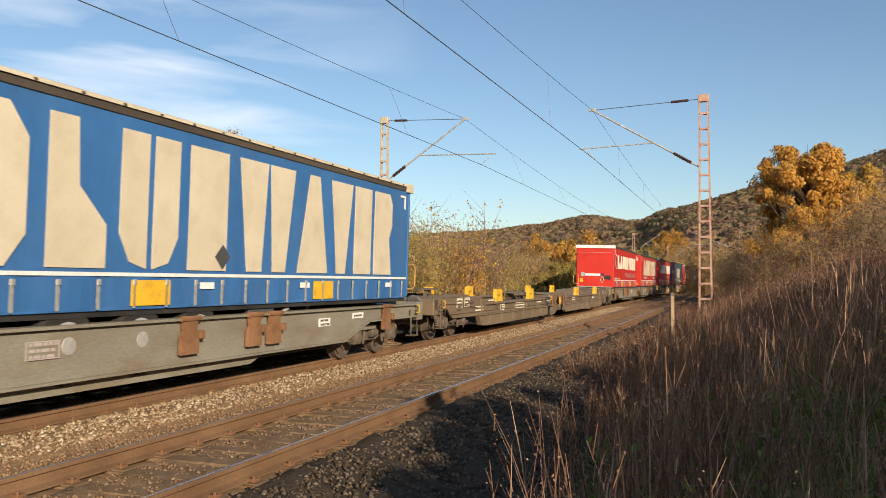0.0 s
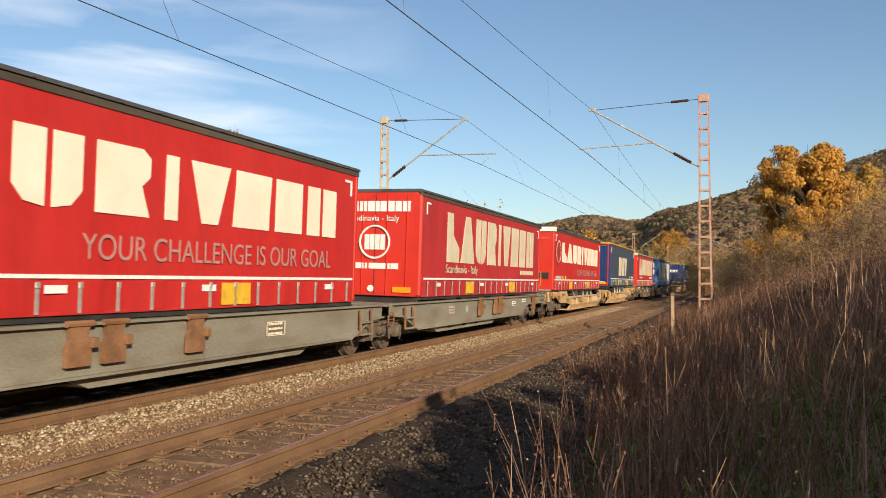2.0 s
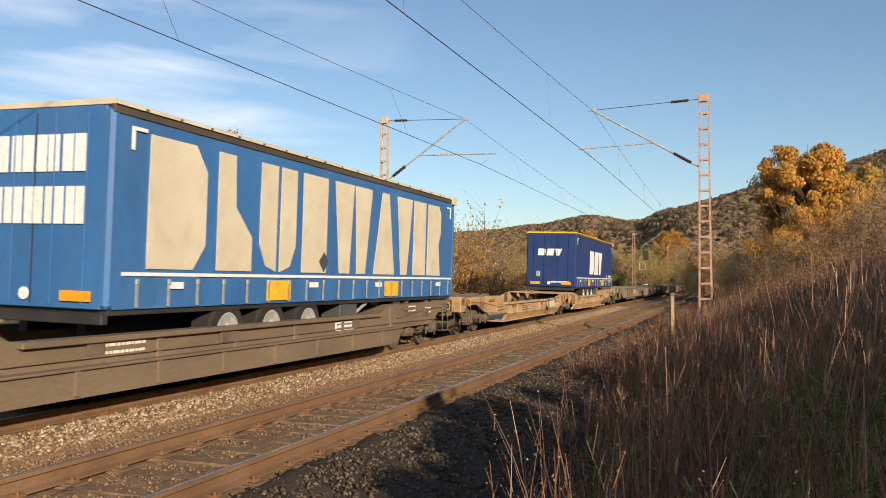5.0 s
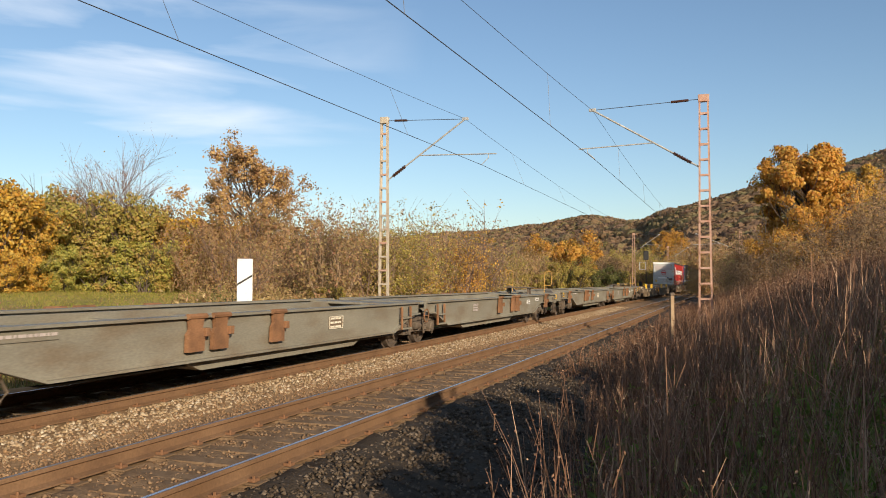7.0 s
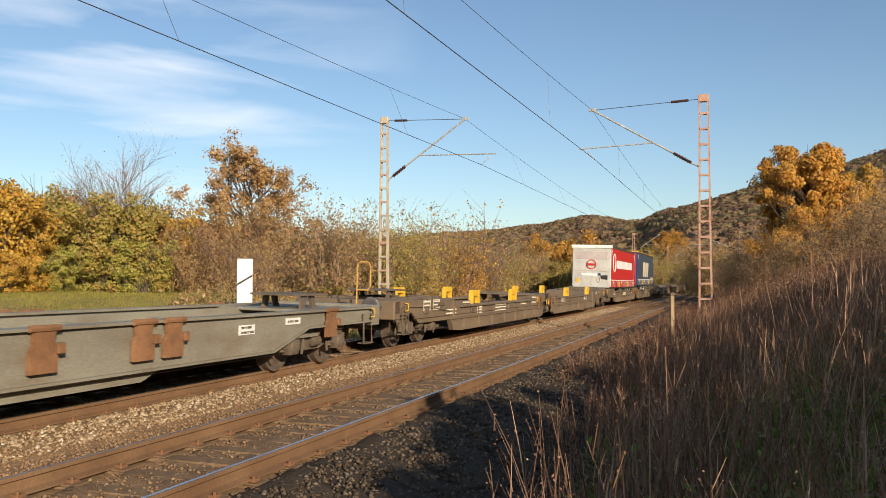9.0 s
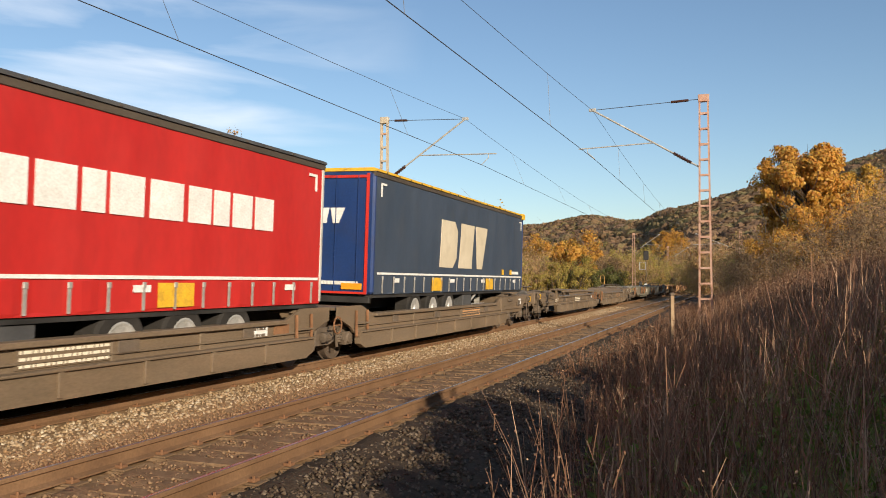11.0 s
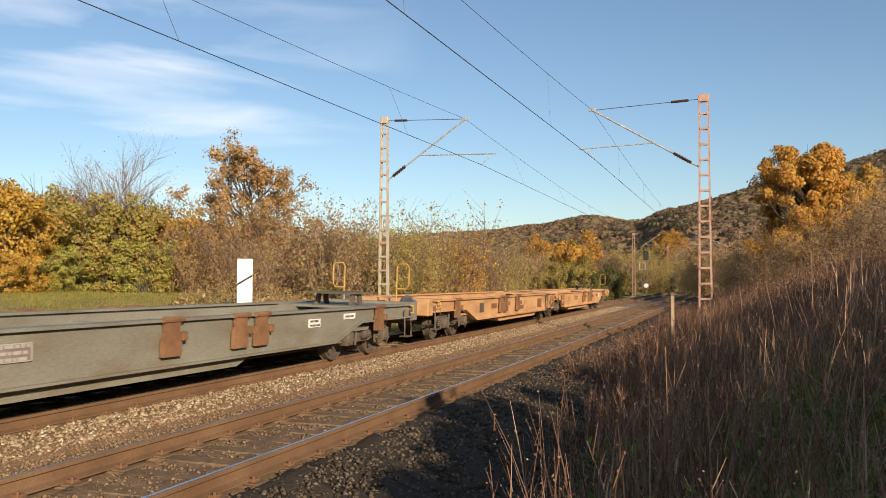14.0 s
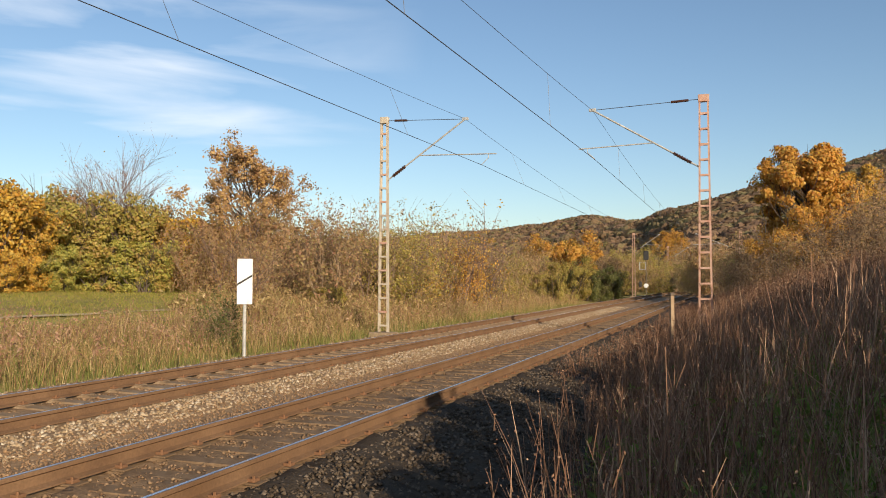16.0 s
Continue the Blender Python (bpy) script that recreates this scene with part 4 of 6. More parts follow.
def build_undergrowth():
    stalks("verge_weeds", "brown weed stalks along the near track", 3600, (15, 60), (5.75, 8.3), (0.5, 1.2), 0.011, DARKWEED, 38, 0.18, heads=3, head_size=0.026, side=2, twigs=4, skew=1.2)
    stalks("far_weeds", "dense dry brown weeds farther along the bank", 9000, (20, 85), (7.6, 18), (0.85, 1.6), 0.012, DARKWEED, 31, 0.13, heads=5, head_size=0.03, side=2, skew=1.2, twigs=2)
    stalks("dry_weeds", "tall dry brown weed stalks on the bank", 3600, (1, 24), (7.9, 14), (0.6, 1.5), 0.012, DARKWEED, 42, 0.14, heads=2, head_size=0.012, twigs=5, skew=1.1)
    stalks("edge_weeds", "thin weeds along the dark earth path", 2300, (9, 32), (7.0, 9.0), (0.6, 1.4), 0.012, DARKWEED, 44, 0.14, heads=2, head_size=0.012, twigs=5, skew=1.0)
    stalks("sparse_weeds", "few thin weeds at the path's edge", 70, (3, 10), (6.9, 7.8), (0.3, 0.8), 0.009, DARKWEED, 49, 0.22, heads=2, head_size=0.012, twigs=4, skew=1.0)
    stalks("low_weeds", "low dead growth at the foot of the weeds", 2600, (3, 12), (7.7, 9.0), (0.15, 0.5), 0.008, DARKWEED, 50, 0.4, heads=2, head_size=0.014, twigs=3, skew=1.0)
    stalks("red_weeds", "reddish-brown weed stems standing among the grass", 1500, (3.5, 26), (7.8, 13), (0.7, 1.5), 0.013, WEED, 46, 0.13, heads=2, head_size=0.014, twigs=5, skew=1.1)
    stalks("tall_weeds", "tall reddish weed stems rising from the bank", 500, (9, 32), (7.6, 13), (1.1, 1.75), 0.018, WEED, 41, 0.10, heads=4, head_size=0.016, twigs=7)
    stalks("rear_weeds", "dry weeds on the bank behind", 1800, (-16, 3), (10.5, 17), (0.9, 1.5), 0.014, DARKWEED, 43, 0.13, heads=4, head_size=0.04, side=2, skew=1.0)
    stalks("bleached_weeds", "pale bleached broken weed stalks", 170, (2.5, 22), (7.4, 12), (0.5, 1.15), 0.016, STRAW, 32, 0.22, twigs=3)
    stalks("leaning_weeds", "broken brown stalks leaning over", 260, (2, 20), (7.9, 12), (0.6, 1.1), 0.014, WEED, 47, 0.6, twigs=3, skew=1.0)
    stalks("bank_grass", "rank green and straw grass under the weeds", 24000, (0, 34), (7.5, 14), (0.15, 0.5), 0.010, DKGRASS, 33, 0.45, skew=1.3)
    stalks("leafy_weeds", "low leafy green weeds in the grass", 1900, (1, 16), (7.5, 12), (0.25, 0.7), 0.008, DKGRASS, 48, 0.3, side=9, head_size=0.022, skew=1.0)
    stalks("trackside_grass", "dry straw grass and weeds beyond the far track", 30000, (2, 75), (-8.6, -3.9), (0.3, 1.0), 0.013, STRAW, 34, 0.25, heads=2, head_size=0.028)
    stalks("trackside_weeds", "brown dead weed stems beyond the far track", 4200, (6, 75), (-8.6, -4.7), (0.5, 1.25), 0.012, WEED, 37, 0.2, heads=4, head_size=0.03, side=2)
    stalks("trackside_green", "green tufts of grass beyond the far track", 13000, (4, 70), (-7.0, -3.3), (0.2, 0.65), 0.016, GRASS, 39, 0.4)
    stalks("meadow_grass", "green meadow grass before the hedge", 62000, (14, 50), (-24, -8.5), (0.06, 0.2), 0.022, MEADOW, 35, 0.5, skew=1.0)
    stalks("scrub_stalks", "straw-brown dead stalks in the trackside scrub", 8000, (25, 110), (-11, -5.2), (0.6, 1.5), 0.018, STRAW, 36, 0.2, heads=4, head_size=0.045, side=2)


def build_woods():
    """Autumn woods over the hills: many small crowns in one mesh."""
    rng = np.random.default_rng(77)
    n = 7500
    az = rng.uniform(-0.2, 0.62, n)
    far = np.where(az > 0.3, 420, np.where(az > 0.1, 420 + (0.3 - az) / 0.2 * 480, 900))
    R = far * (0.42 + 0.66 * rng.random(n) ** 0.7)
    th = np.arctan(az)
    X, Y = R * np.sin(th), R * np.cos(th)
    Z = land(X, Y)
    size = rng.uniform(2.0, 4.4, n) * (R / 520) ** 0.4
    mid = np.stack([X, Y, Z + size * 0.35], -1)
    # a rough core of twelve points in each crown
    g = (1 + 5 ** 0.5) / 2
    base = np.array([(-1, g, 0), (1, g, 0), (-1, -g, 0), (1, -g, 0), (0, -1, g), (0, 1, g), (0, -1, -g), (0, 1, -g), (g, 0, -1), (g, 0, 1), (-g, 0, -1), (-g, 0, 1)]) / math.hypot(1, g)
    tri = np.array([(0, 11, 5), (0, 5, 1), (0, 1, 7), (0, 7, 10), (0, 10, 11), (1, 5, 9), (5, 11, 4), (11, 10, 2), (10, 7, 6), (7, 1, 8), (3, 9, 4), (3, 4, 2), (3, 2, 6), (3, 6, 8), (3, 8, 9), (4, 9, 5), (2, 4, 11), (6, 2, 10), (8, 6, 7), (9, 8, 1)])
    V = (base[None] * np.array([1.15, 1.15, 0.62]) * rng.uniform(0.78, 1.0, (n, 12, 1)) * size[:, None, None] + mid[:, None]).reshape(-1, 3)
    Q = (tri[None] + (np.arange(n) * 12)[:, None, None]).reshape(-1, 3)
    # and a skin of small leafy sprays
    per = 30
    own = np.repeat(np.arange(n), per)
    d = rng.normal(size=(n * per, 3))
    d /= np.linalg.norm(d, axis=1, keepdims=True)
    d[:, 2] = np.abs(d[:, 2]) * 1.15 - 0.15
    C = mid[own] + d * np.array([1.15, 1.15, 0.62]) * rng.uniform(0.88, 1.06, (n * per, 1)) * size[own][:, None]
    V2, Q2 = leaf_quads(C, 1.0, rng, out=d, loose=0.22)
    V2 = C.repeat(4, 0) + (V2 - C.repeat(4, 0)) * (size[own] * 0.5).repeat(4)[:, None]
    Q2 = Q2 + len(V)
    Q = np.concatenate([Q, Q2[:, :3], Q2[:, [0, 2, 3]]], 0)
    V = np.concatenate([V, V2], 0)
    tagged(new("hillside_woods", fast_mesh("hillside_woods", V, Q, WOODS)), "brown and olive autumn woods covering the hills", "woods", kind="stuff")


# ---- masts, wires, signs ----
def lattice_mast(name, label, s, o, height, foot, wide, material, arm, reach_o, tip_o, contact_z, top_z):
    """A two-legged battened mast with its cantilever, tie and steady arm."""
    p = at(s, o, foot)
    turn = math.pi / 2 - along(s)[2]
    ob = thing(name, label, "catenary mast", "catenary masts", Matrix.Translation(p) @ Euler((0, 0, turn)).to_matrix().to_4x4())
    hw0, hw1 = wide / 2, wide / 2 * 0.62
    for e in (-1, 1):
        leg = Shape()
        leg.prism([(e * hw0 - 0.026, 0), (e * hw0 + 0.026, 0), (e * hw1 + 0.024, height), (e * hw1 - 0.024, height)], "x", -0.07, -0.05)
        leg.prism([(e * hw0 - e * -0.026 - 0.008, 0), (e * hw0 - e * -0.026 + 0.008, 0), (e * hw1 + e * 0.024 + 0.008, height), (e * hw1 + e * 0.024 - 0.008, height)], "x", -0.07, 0.07)
        leg.prism([(e * hw0 - 0.026, 0), (e * hw0 + 0.026, 0), (e * hw1 + 0.024, height), (e * hw1 - 0.024, height)], "x", 0.05, 0.07)
        part("mast_leg", leg, material, ob)
    n = int(height / 0.5)
    for i in range(n):
        z = 0.3 + i * (height - 0.4) / (n - 1)
        w = hw0 + (hw1 - hw0) * z / height
        paint = REDMAST if i % 5 in (1, 4) else material
        part("batten", Shape().box(-0.082, -0.07, -w, w, z - 0.03, z + 0.03), paint, ob)
        part("batten", Shape().box(0.07, 0.082, -w, w, z - 0.03, z + 0.03), paint, ob)
    part("mast_cap", Shape().box(-0.09, 0.09, -hw1 - 0.05, hw1 + 0.05, height - 0.22, height + 0.02, 0.01), material, ob)
    part("footing", Shape().box(-0.4, 0.4, -0.45, 0.45, -0.5, 0.06, 0.04), SLEEPER2, ob, "concrete footing")
    if not arm:
        return ob
    d = (o - reach_o)                 # local +y points away to the left of the line
    g = p.z - along(s)[3]
    zc, zt = contact_z - g, top_z - g
    sg = 1 if d > 0 else -1
    low = Vector((0, sg * hw1, zc + 0.12 - 0.55))
    tip = Vector((0, o - tip_o, zt))
    k0, k1 = low.lerp(tip, 0.08), low.lerp(tip, 0.24)
    ins = Shape()
    for i in range(7):
        ins.lathe([(-0.02, 0.04), (-0.01, 0.075), (0.01, 0.075), (0.02, 0.04)], *k0.lerp(k1, (i + 0.5) / 7), axis="y", n=10)
    ins.tube([k0, k1], 0.045, 8)
    tube = Shape().tube([low, k0], 0.03, 8).tube([k1, tip], 0.032, 8)
    tube.box(-0.03, 0.03, tip.y - 0.12, tip.y + 0.12, tip.z - 0.05, tip.z + 0.06, 0.01)
    part("cantilever", tube, ALU, ob, "galvanised cantilever tube")
    part("insulator", ins, INSUL, ob, "dark brown insulator")
    t0 = Vector((0, sg * hw1, height - 0.12))
    t1, t2 = t0.lerp(tip, 0.10), t0.lerp(tip, 0.26)
    part("top_tie", Shape().tube([t2, tip], 0.012, 5).tube([t0, t1], 0.012, 5), WIRE, ob)
    ins2 = Shape().tube([t1, t2], 0.045, 8)
    part("insulator", ins2, INSUL, ob, "dark brown insulator")
    a0 = low.lerp(tip, 0.42)
    reg = Shape().tube([a0, (0, d + sg * 0.55, zc + 0.38)], 0.022, 7)
    reg.tube([(0, d + sg * 0.25, zc + 0.36), (0, d + sg * 0.25, zc + 0.25), (0, d - sg * 0.4 * 0, zc + 0.02)], 0.014, 6)
    part("steady_arm", reg, ALU, ob)
    return ob


def wire(name, label, pts, r, material=None):
    tagged(part(name, Shape().tube(pts, r, 5), material or WIRE), label, "overhead wire", "overhead wires")


def build_overhead():
    S0, SPAN = 27.8, 78.0
    CZ, MZ, SAG = 5.8, 7.5, 0.95
    lines = (
        (0.0, -3.36, GALV, [(-0.45, -0.45), (0.45, -0.18), (-0.35, -0.2), (0.3, 0.0)]),
        (TRACK_GAP, 3.99, REDMAST, [(0.6, 0.5), (0.42, 0.35), (0.3, 0.2), (0.3, 0.2)]))
    for c, off, mcol, stag in lines:
        sup = [(min(S0 + (i - 1) * SPAN, 147.0 if off < 0 else 400.0), a, b) for i, (a, b) in enumerate(stag)]
        for s, a, b in sup[1:]:
            foot = -0.32 if off < 0 else -0.25
            lattice_mast("catenary_mast", "cream steel lattice mast beyond the far track" if off < 0 else "rust-red steel lattice mast on the bank side", s, c + off * (1.35 if s > 90 and off > 0 else 1.0), 7.75 - foot, foot, 0.35 if off < 0 else 0.40, REDMAST if s > 90 else mcol, True, c + a, c + b, CZ, MZ)
        for (s0, a, a2), (s1, b, b2) in zip(sup, sup[1:]):
            n = 24
            cw, mw = [], []
            for k in range(n + 1):
                u = k / n
                cw.append(at(s0, c + a, CZ).lerp(at(s1, c + b, CZ), u))
                mw.append(at(s0, c + a2, MZ).lerp(at(s1, c + b2, MZ), u) - Vector((0, 0, SAG * 4 * u * (1 - u))))
            wire("contact_wire", "dark overhead contact wire", cw, 0.0095)
            wire("messenger_wire", "thin sagging messenger wire above the contact wire", mw, 0.0065)
            for k in (2, 5, 8, 11, 13, 16, 19, 22):
                wire("dropper_wire", "thin dropper between messenger and contact wire", [cw[k], mw[k]], 0.005)


def build_signs():
    p = at(18.85, -3.5, -0.55)
    ob = thing("marker_board", "white marker board with black diagonal stripe on a post", "railway sign", m=Matrix.Translation(p) @ Euler((0, 0, radians(8))).to_matrix().to_4x4())
    part("post", Shape().tube([(0, 0.05, 0), (0, 0.05, 2.4)], 0.05, 10), ALU, ob, "pale grey steel post")
    part("board", Shape().box(-0.205, 0.205, -0.02, 0.0, 1.55, 2.78, 0.008), WHITE, ob)
    part("stripe", Shape().prism([(-0.2, 2.05), (-0.2, 2.11), (0.2, 2.36), (0.2, 2.30)], "y", -0.026, -0.021), BLACK, ob, "black diagonal stripe")
    part("bracket", Shape().box(-0.06, 0.06, 0.0, 0.11, 1.75, 1.8).box(-0.06, 0.06, 0.0, 0.11, 2.5, 2.55), ALU, ob)
    # short stake in the weeds
    sx, sy = 7.0, 25.0
    st = thing("boundary_stake", "short weathered pale wooden stake in the weeds", "stake", m=Matrix.Translation((sx, sy, hgt(sx, sy))))
    part("shaft", Shape().box(-0.055, 0.055, -0.055, 0.055, -0.2, 1.25 - hgt(sx, sy), 0.012), TWIGS, st)
    part("cap", Shape().box(-0.07, 0.07, -0.065, 0.065, 1.25 - hgt(sx, sy), 1.34 - hgt(sx, sy), 0.015), BOGIE, st, "dark metal cap")
    # distant signal beyond the curve
    q = at(117, -3.2, -0.4)
    sg = thing("railway_signal", "railway light signal on a grey post", "railway signal", m=Matrix.Translation(q) @ Euler((0, 0, -along(104)[2])).to_matrix().to_4x4())
    part("post", Shape().tube([(0, 0, 0), (0, 0, 5.2)], 0.06, 8), BOGIE, sg)
    part("signal_head", Shape().box(-0.35, 0.35, -0.15, 0.1, 5.0, 6.3, 0.05), BLACK, sg, "black signal head")
    part("cage", Shape().box(-0.9, -0.85, -0.3, 0.3, 3.7, 4.7).box(-0.1, -0.05, -0.3, 0.3, 3.7, 4.7).box(-0.9, -0.05, -0.3, 0.3, 3.65, 3.72).box(-0.9, -0.05, -0.3, -0.27, 4.65, 4.7), ALU, sg, "galvanised service cage")
    part("round_lamp", Shape().lathe([(-0.1, 0.3), (0.0, 0.32)], 0, -0.12, 1.4, "y", 16), WHITE, sg, "white disc")
    part("lower_head", Shape().box(-1.0, -0.6, -0.1, 0.1, 1.2, 2.0, 0.04), BLACK, sg, "black lower signal box")


# ---- the train ----
def text_mesh(words, size, material):
    cu = bpy.data.curves.new("words", "FONT")
    cu.body, cu.size, cu.extrude = words, size, 0.002
    tmp = new("words", cu)
    me = bpy.data.meshes.new_from_object(tmp.evaluated_get(bpy.context.evaluated_depsgraph_get()))
    bpy.data.objects.remove(tmp)
    me.materials.clear()
    me.materials.append(material)
    return me


def side_text(parent, words, x, y, z, width, tall, material, label):
    """Words on the side, fitted to a width and a letter height."""
    me = text_mesh(words, 1.0, material)
    xs = [v.co.x for v in me.vertices]
    me.transform(Matrix.Diagonal((width / (max(xs) - min(xs)), tall / 0.7, 1, 1)) @ Matrix.Translation((-min(xs), 0, 0)))
    ob = part("lettering", me, None, parent, label)
    ob.matrix_basis = Matrix.Translation((x, y, z)) @ Euler((math.pi / 2, 0, 0)).to_matrix().to_4x4()


# plain solid blocks in the place of trade marks, in a unit square
BLOCKS = {
    "bar": [[(0.3, 0), (0.7, 0), (0.7, 1), (0.3, 1)]],
    "full": [[(0.04, 0), (0.96, 0), (0.96, 1), (0.04, 1)]],
    "split": [[(0.04, 0), (0.42, 0), (0.42, 1), (0.04, 1)], [(0.54, 0), (0.96, 0), (0.96, 1), (0.54, 1)]],
    "foot": [[(0.08, 0), (0.96, 0), (0.96, 0.3), (0.52, 0.55), (0.48, 1), (0.08, 1)]],
    "peak": [[(0.0, 0), (1.0, 0), (0.66, 1), (0.34, 1)]],
    "crest": [[(0.3, 0), (0.7, 0), (1.0, 1), (0.0, 1)]],
    "twin": [[(0.16, 0), (0.4, 0), (0.48, 1), (0.0, 1)], [(0.6, 0), (0.84, 0), (1.0, 1), (0.52, 1)]],
    "cup": [[(0.05, 0.25), (0.2, 0.05), (0.45, 0), (0.45, 1), (0.05, 1)], [(0.55, 0), (0.8, 0.05), (0.95, 0.25), (0.95, 1), (0.55, 1)]],
    "round": [[(0.05, 0), (0.75, 0), (0.95, 0.2), (0.95, 0.8), (0.75, 1), (0.05, 1)]],
    "notch": [[(0.05, 0), (0.95, 0), (0.8, 0.45), (0.95, 0.6), (0.95, 0.88), (0.8, 1), (0.05, 1)]],
    "slope": [[(0.0, 0), (0.95, 0), (0.95, 0.25), (1.0, 1), (0.05, 1), (0.05, 0.75)]],
}


def bars(parent, name, widths, x0, x1, z0, z1, y, material, slit=0.2, slant=0.0, end_x=None, label="", forms=()):
    """A row of plain blocks in place of a trade mark: on the side at y, or on the end at end_x, where x0..x1 run to the viewer's right."""
    total = sum(widths)
    x = x0
    for i, w in enumerate(widths):
        w = w * (x1 - x0) / total
        form = forms[i] if forms else ("full" if slit == 0 else "split")
        sh = Shape()
        if form != "gap":
            for unit in BLOCKS[form]:
                poly = [(x + (0.05 + 0.9 * u) * w + slant * v * (z1 - z0), z0 + v * (z1 - z0)) for u, v in unit]
                if end_x is None:
                    sh.prism(poly, "y", y - 0.004, y + 0.03)
                else:
                    sh.prism([(-p, q) for p, q in poly], "x", end_x - 0.006, end_x + 0.02)
            part(name, sh, material, parent, label if i == 0 else "")
        x += w


def wheel_mesh(r=0.46, width=0.13):
    sh = Shape()
    sh.lathe([(0.0, r * 0.2), (0.0, r * 0.34), (0.02, r * 0.42), (0.03, r * 0.76), (0.0, r * 0.86), (-0.005, r), (width, r), (width + 0.005, r + 0.03), (width + 0.03, r + 0.025), (width + 0.03, r * 0.3)], 0, 0, 0, "y", 28)
    return mesh_of("wheel", sh, WHEEL)


def bogie_meshes():
    fr, box, spring, other = Shape(), Shape(), Shape(), Shape()
    for e in (-1, 1):
        y0, y1 = e * 1.0 - 0.06, e * 1.0 + 0.06
        fr.prism([(-1.25, 0.62), (-1.2, 0.74), (-0.55, 0.76), (-0.35, 0.68), (0.35, 0.68), (0.55, 0.76), (1.2, 0.74), (1.25, 0.62), (0.95, 0.55), (0.5, 0.42), (0.3, 0.36), (-0.3, 0.36), (-0.5, 0.42), (-0.95, 0.55)], "y", y0, y1)
        fr.box(-0.3, 0.3, e * 1.06 - 0.02, e * 1.06 + 0.05, 0.62, 0.72, 0.01)
    fr.box(-0.22, 0.22, -1.0, 1.0, 0.48, 0.7, 0.02)
    for e in (-1, 1):
        for q in (-1, 1):
            fr.tube([(q * 0.42, e * 1.12, 0.70), (q * 0.50, e * 1.13, 0.30)], 0.028, 6)
            fr.tube([(q * 1.22, e * 1.05, 0.66), (q * 1.42, e * 1.06, 0.36), (q * 1.30, e * 1.06, 0.24)], 0.025, 6)
            fr.box(*sorted((q * 0.86, q * 1.16)), *sorted((e * 1.06, e * 1.16)), 0.70, 0.80, 0.015)
            fr.box(*sorted((q * 0.36, q * 0.44)), *sorted((e * 0.72, e * 0.9)), 0.30, 0.66, 0.01)
        fr.lathe([(-0.14, 0.05), (-0.12, 0.10), (0.12, 0.10), (0.14, 0.05)], 0, e * 1.12, 0.52, "x", 12)
    me = mesh_of("bogie_frame", fr, BOGIE)
    for k in range(1):
        box.prism([(-0.16, 0.33), (0.16, 0.33), (0.2, 0.44), (0.16, 0.6), (-0.16, 0.6), (-0.2, 0.44)], "y", 1.02, 1.2)
        box.lathe([(1.2, 0.11), (1.225, 0.1)], 0, 0, 0.46, "y", 14)
    bx = mesh_of("axle_box", box, BOGIE)
    prof = []
    for i in range(5):
        prof += [(i * 0.05 - 0.018, 0.058), (i * 0.05, 0.085), (i * 0.05 + 0.018, 0.058)]
    spring.lathe(prof, 0, 1.09, 0.40, "z", 12)
    sp = mesh_of("coil_spring", spring, BOGIE)
    return me, bx, sp


def add_bogie(wagon, x, meshes, wheel):
    bg = part("bogie", meshes[0], None, wagon, "grime-brown two-axle bogie")
    bg.location.x = x
    for dx in (-0.9, 0.9):
        ax = part("axle", AXLE, None, bg)
        ax.location = (dx, 0, 0.46)
        for e in (-1, 1):
            w = part("wheel", wheel, None, bg, "worn steel wheel" if e < 0 and dx < 0 else "")
            w.matrix_basis = Matrix.Translation((dx, e * 0.82, 0.46)) @ Euler((0, 0, math.pi if e > 0 else 0)).to_matrix().to_4x4()
            for nm, me, sh in (("axle_box", meshes[1], 0), ("coil_spring", meshes[2], -0.28), ("coil_spring", meshes[2], 0.28)):
                o = part(nm, me, None, bg)
                o.matrix_basis = Matrix.Translation((dx + sh, 0, 0)) @ Euler((0, 0, math.pi if e < 0 else 0)).to_matrix().to_4x4()


AXLE = mesh_of("axle", Shape().tube([(0, -0.75, 0), (0, 0.75, 0)], 0.08, 10), WHEEL)
HALF = 17.1          # half of a twin wagon over its buffers
K = HALF / 16.545


def mirror(poly, flip):
    return [(-a, b) for a, b in poly] if flip else poly


def side_plate(sh, poly, flip, y, t, e):
    lo, hi = sorted((e * y, e * (y - t)))
    sh.prism(mirror(poly, flip), "y", lo, hi)


def hoop(x, y, z0, tall, r=0.017, wide=0.34):
    """A looped handrail on a post; wide runs to the side it opens to."""
    k = 0.06 if wide > 0 else -0.06
    return Shape().tube([(x, y, z0), (x, y, z0 + tall - 0.08), (x, y + k, z0 + tall), (x, y + wide - k, z0 + tall), (x, y + wide, z0 + tall - 0.08), (x, y + wide, z0 + tall - 0.55), (x, y + wide - k, z0 + tall - 0.63), (x, y, z0 + tall - 0.63)], r, 6)


